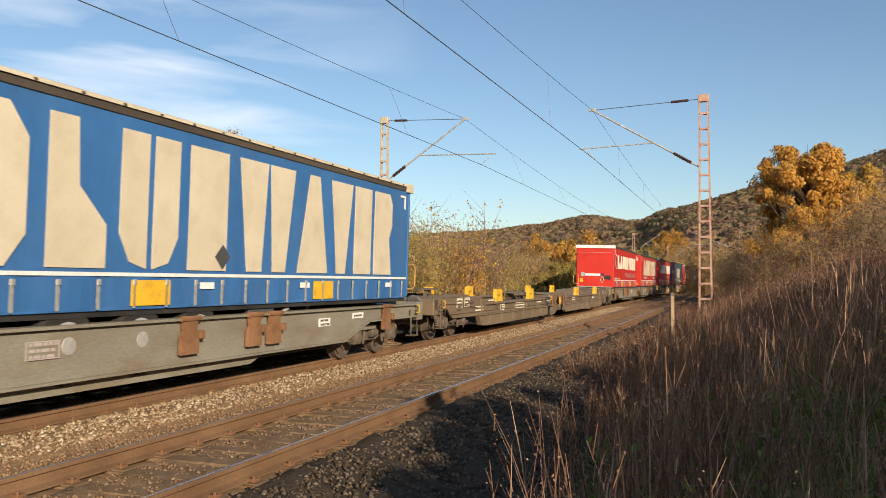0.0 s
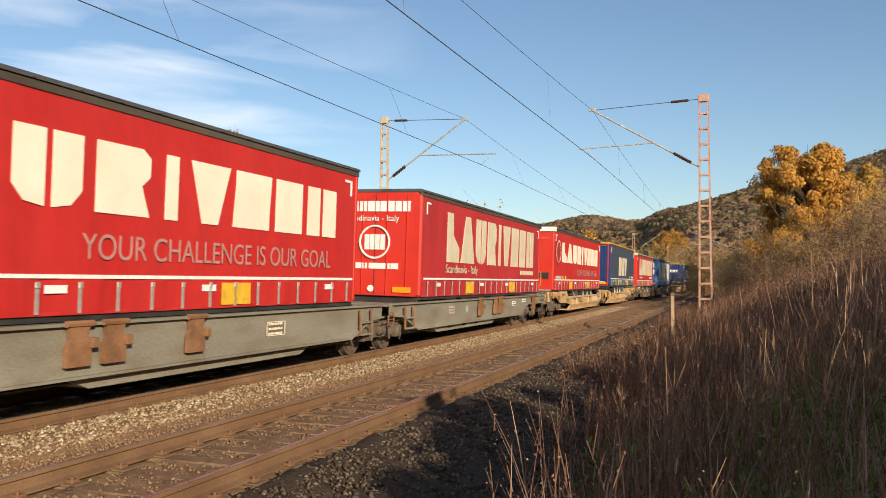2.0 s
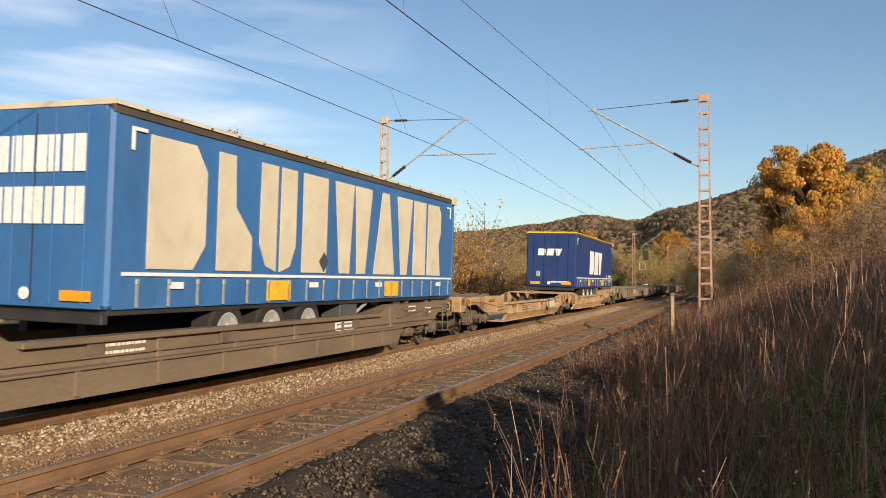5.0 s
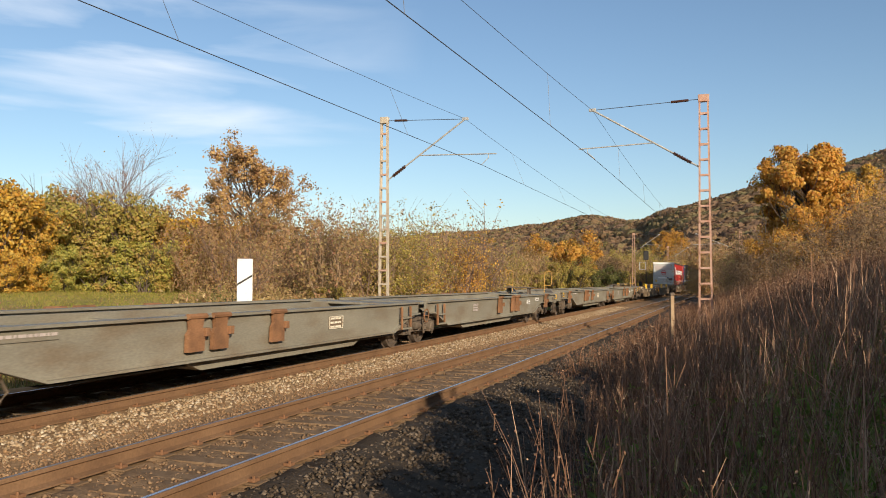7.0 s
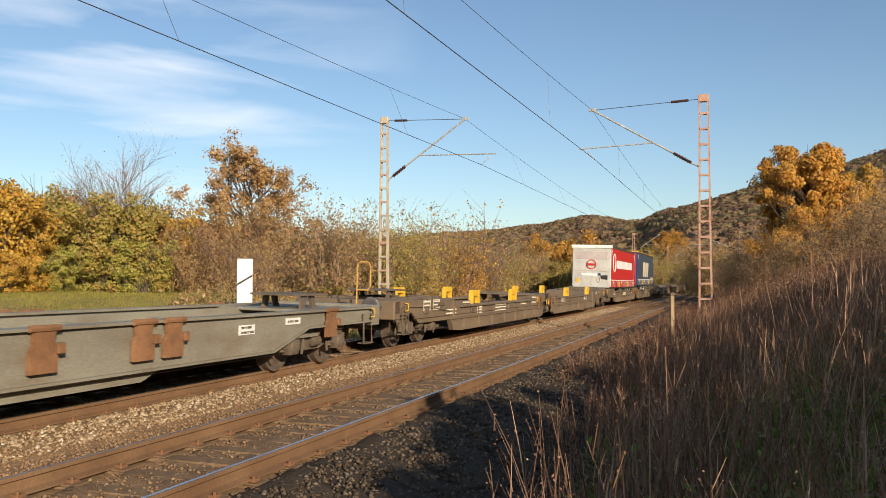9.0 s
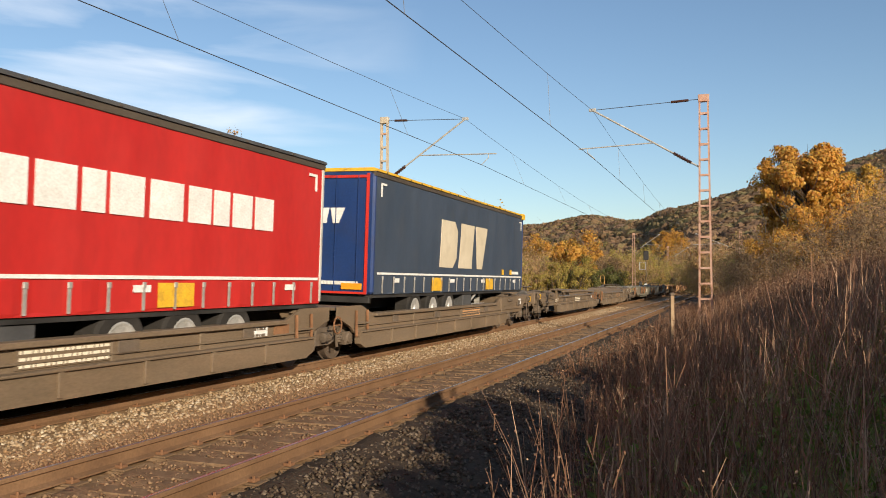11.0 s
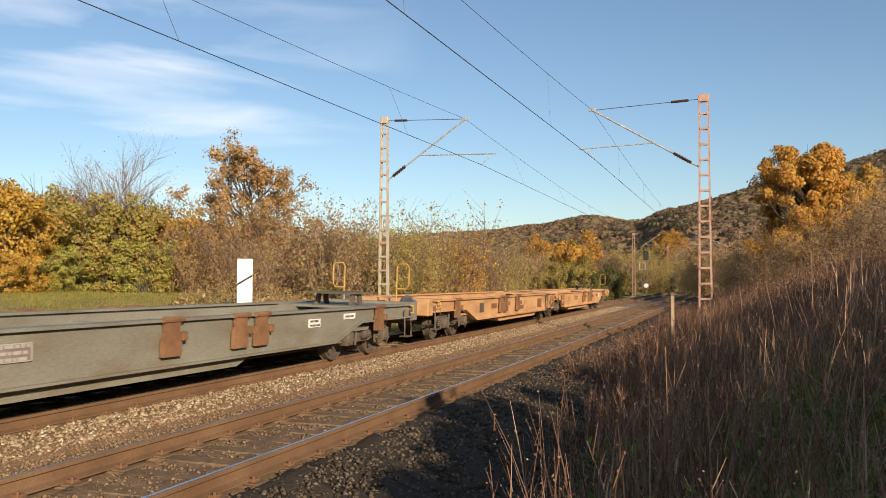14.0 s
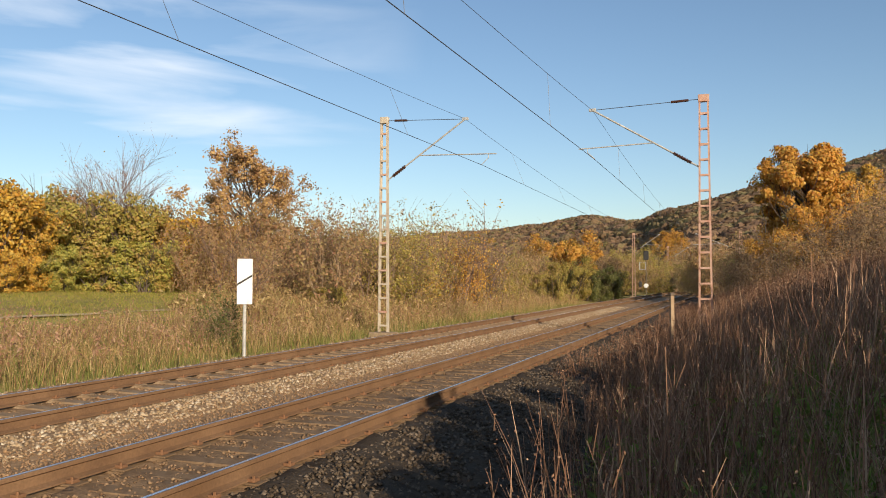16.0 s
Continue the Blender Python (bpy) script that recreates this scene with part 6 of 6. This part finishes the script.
            part("document_box", Shape().box(*sorted((x + sx * 0.04, x + sx * 0.015)), 0.55, 0.75, z0 + 0.5, z0 + 0.78, 0.01), ALU, t)
            part("speed_disc", Shape().lathe([(-0.012, 0.085), (0.0, 0.09)], x + sx * 0.03, -0.02 + 0.1, z0 + 0.18, "x", 16), WHITE, t)
            if edge_red:
                part("red_border", Shape().box(*sorted((x + sx * 0.03, x + sx * 0.012)), -1.17, -1.1, z0, z1 - 0.12).box(*sorted((x + sx * 0.03, x + sx * 0.012)), 1.1, 1.17, z0, z1 - 0.12).box(*sorted((x + sx * 0.03, x + sx * 0.012)), -1.1, 1.1, z1 - 0.22, z1 - 0.16).box(*sorted((x + sx * 0.03, x + sx * 0.012)), -1.1, 1.1, z0 + 0.0, z0 + 0.05), REDP, t, "red door border")
            part("bumper", Shape().box(*sorted((x, x - sx * 0.12)), -1.22, 1.22, z0 - 0.2, z0 - 0.06, 0.01), BLACK, t)
    if wheels:
        tyre = mesh_of("tyre", Shape().lathe([(-0.19, 0.3), (-0.19, 0.45), (-0.15, 0.5), (0.15, 0.5), (0.19, 0.45), (0.19, 0.3)], 0, 0, 0, "y", 24), RUBBER)
        rim = mesh_of("rim", Shape().lathe([(-0.198, 0.3), (-0.205, 0.275), (-0.193, 0.22), (-0.196, 0.13), (-0.235, 0.11), (-0.24, 0.02)], 0, 0, 0, "y", 20), ALU)
        c = 2.7 if front else -2.7
        for dx in (-1.31, 0, 1.31):
            for e in (-1, 1):
                wq = part("tyre", tyre, None, t, "dusty road tyre" if dx == 0 and e < 0 else "")
                wq.matrix_basis = Matrix.Translation((c + dx, e * 1.04, z0 - 0.42)) @ Euler((0, 0, math.pi if e > 0 else 0)).to_matrix().to_4x4()
                part("rim", rim, None, wq)
        part("mudguard", Shape().box(c - 2.0, c + 2.0, -1.23, -0.9, z0 - 0.02, z0 + 0.02), BLACK, t)
        lx = -c * 0.9
        part("side_strut", Shape().tube([(lx * 0.55, -1.15, z0 - 0.1), (lx * 0.2, -1.15, z0 - 0.42)], 0.035, 6).tube([(lx * 0.95, -1.15, z0 - 0.42), (lx * 0.2, -1.15, z0 - 0.42)], 0.035, 6), ALU, t)
        part("landing_leg", Shape().box(lx - 0.07, lx + 0.07, -0.95, -0.8, z0 - 0.75, z0 - 0.05).box(lx - 0.15, lx + 0.15, -1.0, -0.75, z0 - 0.8, z0 - 0.74), ALU, t)
        part("tool_box", Shape().box(0.4 * (1 if c < 0 else -1) - 0.4, 0.4 * (1 if c < 0 else -1) + 0.4, -1.2, -0.75, z0 - 0.45, z0 - 0.08, 0.02), DKGREY, t)
    return t


TRAIN = []          # things of the train and the place of their middle at the start


def mount(ob, sigma):
    ob.matrix_basis = ride(sigma)
    TRAIN.append((ob, sigma))
    return ob


def emblem(t, x, z, r, material, end_x=None):
    """A plain ring."""
    ring = [(x + r * math.cos(a), z + r * math.sin(a)) for a in np.linspace(0, 2 * math.pi, 29)]
    if end_x is None:
        part("emblem_ring", Shape().tube([(p, -1.298, q) for p, q in ring], 0.035, 5), material, t)
    else:
        part("emblem_ring", Shape().tube([(end_x - 0.01, -p, q) for p, q in ring], 0.03, 5), material, t)


def build_train():
    wheel, bg = wheel_mesh(), bogie_meshes()
    H9 = [(HALF - 0.5, 0, 1.12)]
    NEAR, FAR = [(HALF - 0.5, -1, 1.12)], [(HALF - 0.5, 1, 1.12)]
    greyb = [(-13.9, 0.72, 0.55, 0.2, GREYG, 1.27), (-12.6, 0.95, 0.9, 0.14, GREYG, 1.27), (-5.0, 0.7, 0.6, 0.25, DARK, 1.27), (4.2, 0.75, 0.5, 0.22, GREYG, 1.27), (10.9, 0.8, 0.45, 0.16, WHITE, 1.27), (12.3, 0.9, 0.5, 0.12, WHITE, 1.27)]
    darkb = [(-14.3, 0.88, 0.5, 0.28, DARK, 1.31), (-13.6, 0.88, 0.5, 0.28, DARK, 1.31), (-12.6, 0.70, 1.0, 0.2, DARK, 1.31), (-11.2, 0.98, 0.8, 0.1, DARK, 1.31), (-9.7, 0.66, 0.5, 0.22, DARK, 1.31), (-7.8, 0.64, 1.5, 0.28, DARK, 1.31), (-4.4, 0.76, 0.9, 0.12, DARK, 1.31), (-2.6, 0.80, 0.66, 0.26, BLACK, 1.31), (-1.75, 0.84, 0.4, 0.2, YELLOW, 1.32), (3.0, 0.7, 1.0, 0.2, DARK, 1.31), (9.3, 0.68, 0.8, 0.17, WHITE, 1.31), (12.9, 0.92, 0.6, 0.2, DARK, 1.31), (14.0, 0.85, 0.5, 0.2, DARK, 1.31)]
    browb = [(-12.3, 0.72, 0.8, 0.16, DARK, 1.31), (-7.5, 0.64, 1.5, 0.24, DARK, 1.31), (-2.9, 0.7, 0.5, 0.2, WHITE, 1.31), (-2.2, 0.7, 0.5, 0.2, RUSTY, 1.31), (7.8, 0.64, 1.8, 0.24, ORANGE, 1.31), (14.2, 0.85, 0.3, 0.2, WHITE, 1.31)]
    tanb = [(-12.4, 0.62, 0.9, 0.2, TAN, 1.31), (-9.0, 0.55, 1.6, 0.22, TAN, 1.31), (-4.6, 0.55, 1.6, 0.28, CREAM, 1.31), (-2.9, 0.5, 0.8, 0.5, TAN, 1.31), (4.0, 0.55, 0.7, 0.22, TAN, 1.31), (11.0, 0.62, 1.2, 0.2, TAN, 1.31)]
    orb = [(-11.5, 0.66, 0.42, 0.3, BOGIE, 1.27), (-10.2, 0.75, 0.6, 0.16, RUSTY, 1.27), (-9.2, 0.95, 0.6, 0.1, ORANGE, 1.27), (-6.4, 0.62, 0.5, 0.14, RUSTY, 1.27), (-3.6, 0.6, 0.7, 0.35, RUSTY, 1.27), (4.6, 0.75, 0.9, 0.18, ORANGE, 1.27), (8.2, 0.72, 0.7, 0.2, ORANGE, 1.27), (11.2, 0.8, 0.6, 0.15, RUSTY, 1.27), (12.2, 0.75, 0.3, 0.22, WHITE, 1.27)]
    GREY = "grey-green twin container wagon with rusty latches"
    HI = [-HALF + 2.2, HALF - 2.2]
    spans = JOINTS
    mids = [(a + b) / 2 for a, b in zip(spans, spans[1:])]
    kinds = [
        ("flat", GREY + " carrying a blue trailer", GREYG, NEAR, (), greyb, ()),
        ("pocket", "empty dark brown pocket wagon with yellow lifting guides", DARK, FAR, HI[:1], darkb, GRIPS),
        ("flat", GREY + " carrying red swap bodies", GREYG, NEAR, (), greyb, ()),
        ("tan", "dusty tan pocket wagon carrying two trailers", TAN, NEAR, (), tanb, ()),
        ("pocket", "dark pocket wagon carrying red and blue trailers", DARK, (), (), darkb, ()),
        ("tan", "dusty tan pocket wagon carrying one blue trailer", TANDIRT, NEAR, (), tanb, ()),
        ("flat", "empty " + GREY, GREYG, NEAR + FAR, HI[1:], greyb, ()),
        ("flat", "empty " + GREY, GREYG, H9, HI[1:], greyb, ()),
        ("pocket", "dark brown pocket wagon with yellow lifting guides", DARK, (), HI[:1], darkb, GRIPS),
        ("pocket", "dark brown pocket wagon carrying a red and a navy trailer", DARK, (), (), browb, ()),
        ("pocket", "empty dark brown pocket wagon with an orange board", DARK, FAR, HI, browb, ()),
        ("flat", "empty " + GREY, GREYG, NEAR + FAR, HI[1:], greyb, ()),
        ("flat", "empty faded orange twin container wagon", ORANGE, NEAR, HI[1:], orb, ()),
    ]
    for mid, (kd, label, m, hp, ht, bd, gr) in zip(mids, kinds):
        if kd == "flat":
            w = flat_wagon(label, m, bg, wheel, hp, ht, bd)
        else:
            w = pocket_wagon(label, m, bg, wheel, hp, ht, bd, gr, kd == "tan")
        mount(w, mid)

    L5 = [1.05, 1.15, 1.0, 0.95, 0.55, 0.85, 0.95, 0.85, 1.05]      # nine marks of unequal width
    Z1 = 4.0

    def red_side(t, near, x0, x1, z0, z1, lab):
        bars(t, "brand_block", L5, x0, x1, z0, z1, -1.29, CREAM if near else WARMW, label=lab, forms=("foot", "peak", "cup", "notch", "bar", "crest", "slope", "full", "split"))

    def blue_big(label, sigma):
        t = trailer(label, BLUEC, BLUEC, CREAM, BLUEC, False, True, name="blue_trailer", seed=2.0, z0=1.28, z1=4.05)
        bars(t, "brand_block", [1.3, 1.0, 1.2, 0.95, 0.1, 1.6, 1.05, 0.85, 0.8, 0.95], -6.2, 5.8, 1.83, 3.7, -1.29, CREAM, forms=("round", "foot", "cup", "full", "gap", "twin", "peak", "crest", "full", "notch"), label="plain cream block of the haulier's mark")
        bars(t, "brand_block", [1, 1, 1, 1], -0.9, 0.9, 3.1, 3.6, 0, WHITE, end_x=-6.82)
        bars(t, "brand_block", [1, 1, 1, 1, 1], -0.9, 0.9, 2.4, 2.9, 0, WHITE, end_x=-6.82)
        part("dark_diamond", Shape().prism([(-1.15, 2.05), (-0.95, 1.85), (-0.75, 2.05), (-0.95, 2.25)], "y", -1.3, -1.285), DKGREY, t)
        return mount(t, sigma)

    def red_goal(label, sigma, wheels):
        t = trailer(label, REDC, REDP, DKGREY, REDC, True, wheels, WHITE, name="red_trailer" if wheels else "red_swap_body", seed=4.0, z1=4.08)
        red_side(t, False, -5.0, 5.9, 2.55, 3.48, "plain white block of the haulier's mark")
        part("emblem_shade", Shape().lathe([(-0.004, 0.62), (0.0, 0.62)], -5.72, -1.291, 3.0, "y", 30), DEEPRED, t, "darker red printed disc")
        words = "TRANSPORTATION REDUCING CO2 EMISSIONS "
        for k, ch in enumerate(words):
            if ch != " ":
                a = radians(218 - k * 256 / (len(words) - 2))
                ob = part("lettering", text_mesh(ch, 0.15, WARMW), None, t, "small white ring of printed words" if k == 0 else "")
                ob.matrix_basis = Matrix.Translation((-5.72 + 0.45 * math.cos(a), -1.302, 3.0 + 0.45 * math.sin(a))) @ Euler((math.pi / 2, 0, 0)).to_matrix().to_4x4() @ Matrix.Rotation(a - math.pi / 2, 4, "Z") @ Matrix.Translation((-0.05, 0, 0))
        arc = [(-5.72 + 0.47 * math.cos(a), -1.298, 3.0 + 0.47 * math.sin(a)) for a in np.linspace(radians(225), radians(315), 12)]
        part("emblem_ring", Shape().tube(arc, 0.012, 5), WARMW, t)
        side_text(t, "CO2", -5.98, -1.302, 2.9, 0.55, 0.27, OLIVEP, "dark green printed letters")
        side_text(t, "YOUR CHALLENGE IS OUR GOAL", -0.95, -1.30, 1.95, 6.55, 0.33, SLOGAN, "faint grey printed slogan")
        part("yellow_tag", Shape().box(-4.75, -4.55, -1.31, -1.295, 1.74, 1.9), YELLOW, t)
        bars(t, "number_bar", [1, 1, 1, 1, 0.4, 1, 1, 1, 1, 1, 1], -6.2, -4.95, 1.78, 1.9, -1.29, GREYPR, slit=0)
        part("yellow_tag", Shape().box(-4.1, -3.85, -1.31, -1.295, 1.76, 1.92), YELLOW, t)
        return mount(t, sigma)

    def red_italy(label, sigma, front, side, capm):
        t = trailer(label, side, REDP, capm, side, front, True, capm, name="red_trailer", seed=6.0)
        red_side(t, True, -4.9, 5.75, 2.2, 3.6, "plain cream block of the haulier's mark")
        side_text(t, "Scandinavia - Italy", -4.84, -1.30, 1.90, 3.0, 0.24, CREAM, "cream printed words")
        bars(t, "address_bar", [1.2, 0.2, 1.6, 0.2, 0.7], 3.6, 5.7, 1.92, 2.07, -1.29, CREAM, slit=0)
        if not front:
            bars(t, "brand_block", L5, -1.0, 1.0, 3.45, 3.72, 0, WHITE, end_x=-6.82, slit=0)
            ob = part("lettering", text_mesh("Scandinavia - Italy", 0.22, WHITE), None, t, "white printed words")
            ob.matrix_basis = Matrix.Translation((-6.835, 0.88, 3.2)) @ Matrix(((0, 0, -1, 0), (-1, 0, 0, 0), (0, 1, 0, 0), (0, 0, 0, 1)))
            emblem(t, 0.0, 2.65, 0.42, WHITE, -6.82)
            bars(t, "emblem_bar", [1, 1, 1, 1], -0.3, 0.3, 2.45, 2.85, 0, WHITE, end_x=-6.82, slit=0)
            bars(t, "address_bar", [1.2, 0.2, 1.6, 0.2, 0.7], -0.7, 0.7, 1.95, 2.1, 0, WHITE, end_x=-6.82, slit=0)
        else:
            rib = Shape()
            for i in range(9):
                rib.box(-6.86, -6.8, -1.05 + i * 0.24, -0.95 + i * 0.24, 1.3, 3.8, 0.02)
            part("headboard_rib", rib, REDP, t, "corrugated red headboard ribs")
        return mount(t, sigma)

    def navy(label, sigma, side, markm, roofm):
        t = trailer(label, side, NAVYP, roofm, NAVYC if side is NAVYC else side, False, True, name="navy_trailer", edge_red=side is NAVYC, seed=8.0, z0=1.36, z1=4.20 if side is NAVYC else 4.17)
        bars(t, "brand_block", [1.15, 1.0, 0.95], -2.55, 2.0, 2.05, 3.37, -1.29, markm, slant=0.1, forms=("round", "slope", "crest"), label="plain pale block of the haulier's mark")
        bars(t, "brand_block", [1.15, 1.0, 0.95], -0.75, 0.55, 2.95, 3.3, 0, WHITE, end_x=-6.82, slant=0.12, forms=("round", "slope", "crest"), label="plain white block of the haulier's mark")
        bars(t, "number_bar", [1, 1, 1, 1, 0.3, 1, 1, 1, 1, 1, 1], 5.2, 6.2, 1.93, 2.03, -1.29, WHITE, slit=0)
        for q in (3.9, 4.95):
            part("yellow_tag", Shape().box(q, q + 0.22, -1.31, -1.295, 1.9, 2.08), YELLOW, t)
        bars(t, "number_bar", [1, 1, 1, 1, 0.3, 1, 1, 1, 1, 1, 1], 0.0, 0.95, 1.56, 1.64, 0, WHITE, end_x=-6.82, slit=0)
        return mount(t, sigma)

    def white_red(label, sigma):
        t = trailer(label, REDC, SILVERP, DKGREY, REDC, True, True, WHITE, name="white_red_trailer", seed=9.0)
        part("panel_band", Shape().box(-6.83, -6.8, -1.05, 1.05, 3.1, 3.62, 0.01).box(-6.83, -6.8, -1.05, 1.05, 2.3, 2.34), GREYPR, t, "grey upper panel of the headboard")
        emblem(t, -5.2, 2.9, 0.6, WHITE)
        bars(t, "brand_block", [1, 0.7, 0.8, 0.7, 0.7, 0.8, 0.5, 0.8, 0.9, 0.7, 0.5, 0.7, 0.7], -3.9, 5.0, 2.55, 3.1, -1.29, WHITE, slit=0, label="plain white block of the haulier's mark")
        emblem(t, 0.0, 2.75, 0.3, REDP, -6.82)
        part("emblem_bar", Shape().box(-6.84, -6.82, -0.24, 0.24, 2.68, 2.82), REDP, t)
        return mount(t, sigma)

    for kind_, lab, near, *rest in LOADS:
        mid = near + 6.8
        {"blue": lambda: blue_big(lab, mid), "goal": lambda: red_goal(lab, mid, *rest), "italy": lambda: red_italy(lab, mid, *rest),
         "navy": lambda: navy(lab, mid, *rest), "white": lambda: white_red(lab, mid)}[kind_]()


SLOGAN = mat("faint_grey_print", [(0.40, 0.19, 0.17), (0.46, 0.25, 0.22)], 0.55, 0, 2, 20, 0.01)
OLIVEP = mat("dark_green_print", [(0.05, 0.075, 0.025), (0.075, 0.10, 0.035)], 0.5, 0, 3, 20, 0.02)
GRIPS = (-10.2, -5.5, 4.75, 10.75)
JOINTS = [19.94 + 34.2 * i for i in range(-1, 13)]
LOADS = [
    ("blue", "blue curtain-sided trailer with huge cream marks", 5.05),
    ("goal", "bright red curtain-sided swap body with white roof cap", 55.9, False),
    ("italy", "deep red curtain-sided trailer with rear doors showing", 73.2, False, DEEPRED, DKGREY),
    ("goal", "bright red curtain-sided trailer with white roof cap", 89.65, True),
    ("navy", "navy curtain-sided trailer with red door border", 107.85, NAVYC, CREAM, YELLOW),
    ("italy", "red curtain-sided trailer with corrugated headboard", 123.7, True, DEEPRED, CREAM),
    ("blue", "blue curtain-sided trailer with cream marks", 142.9),
    ("navy", "royal blue curtain-sided trailer with white mark", 175.9, ROYAL, WHITE, YELLOW),
    ("white", "red curtain-sided trailer with white headboard", 296.5),
    ("navy", "navy curtain-sided trailer with red door border", 312.4, NAVYC, CREAM, YELLOW),
]


def motions():
    """The train runs past at an even speed and leaves the view."""
    for ob, sigma in TRAIN:
        walk(ob, [(t, ride(sigma - SPEED * t)) for t in np.arange(0, 16.01, 0.8)])


build_ground()
build_path()
build_tracks()
build_train()
build_overhead()
build_signs()
build_plants()
build_undergrowth()
build_woods()
build_stones()
motions()
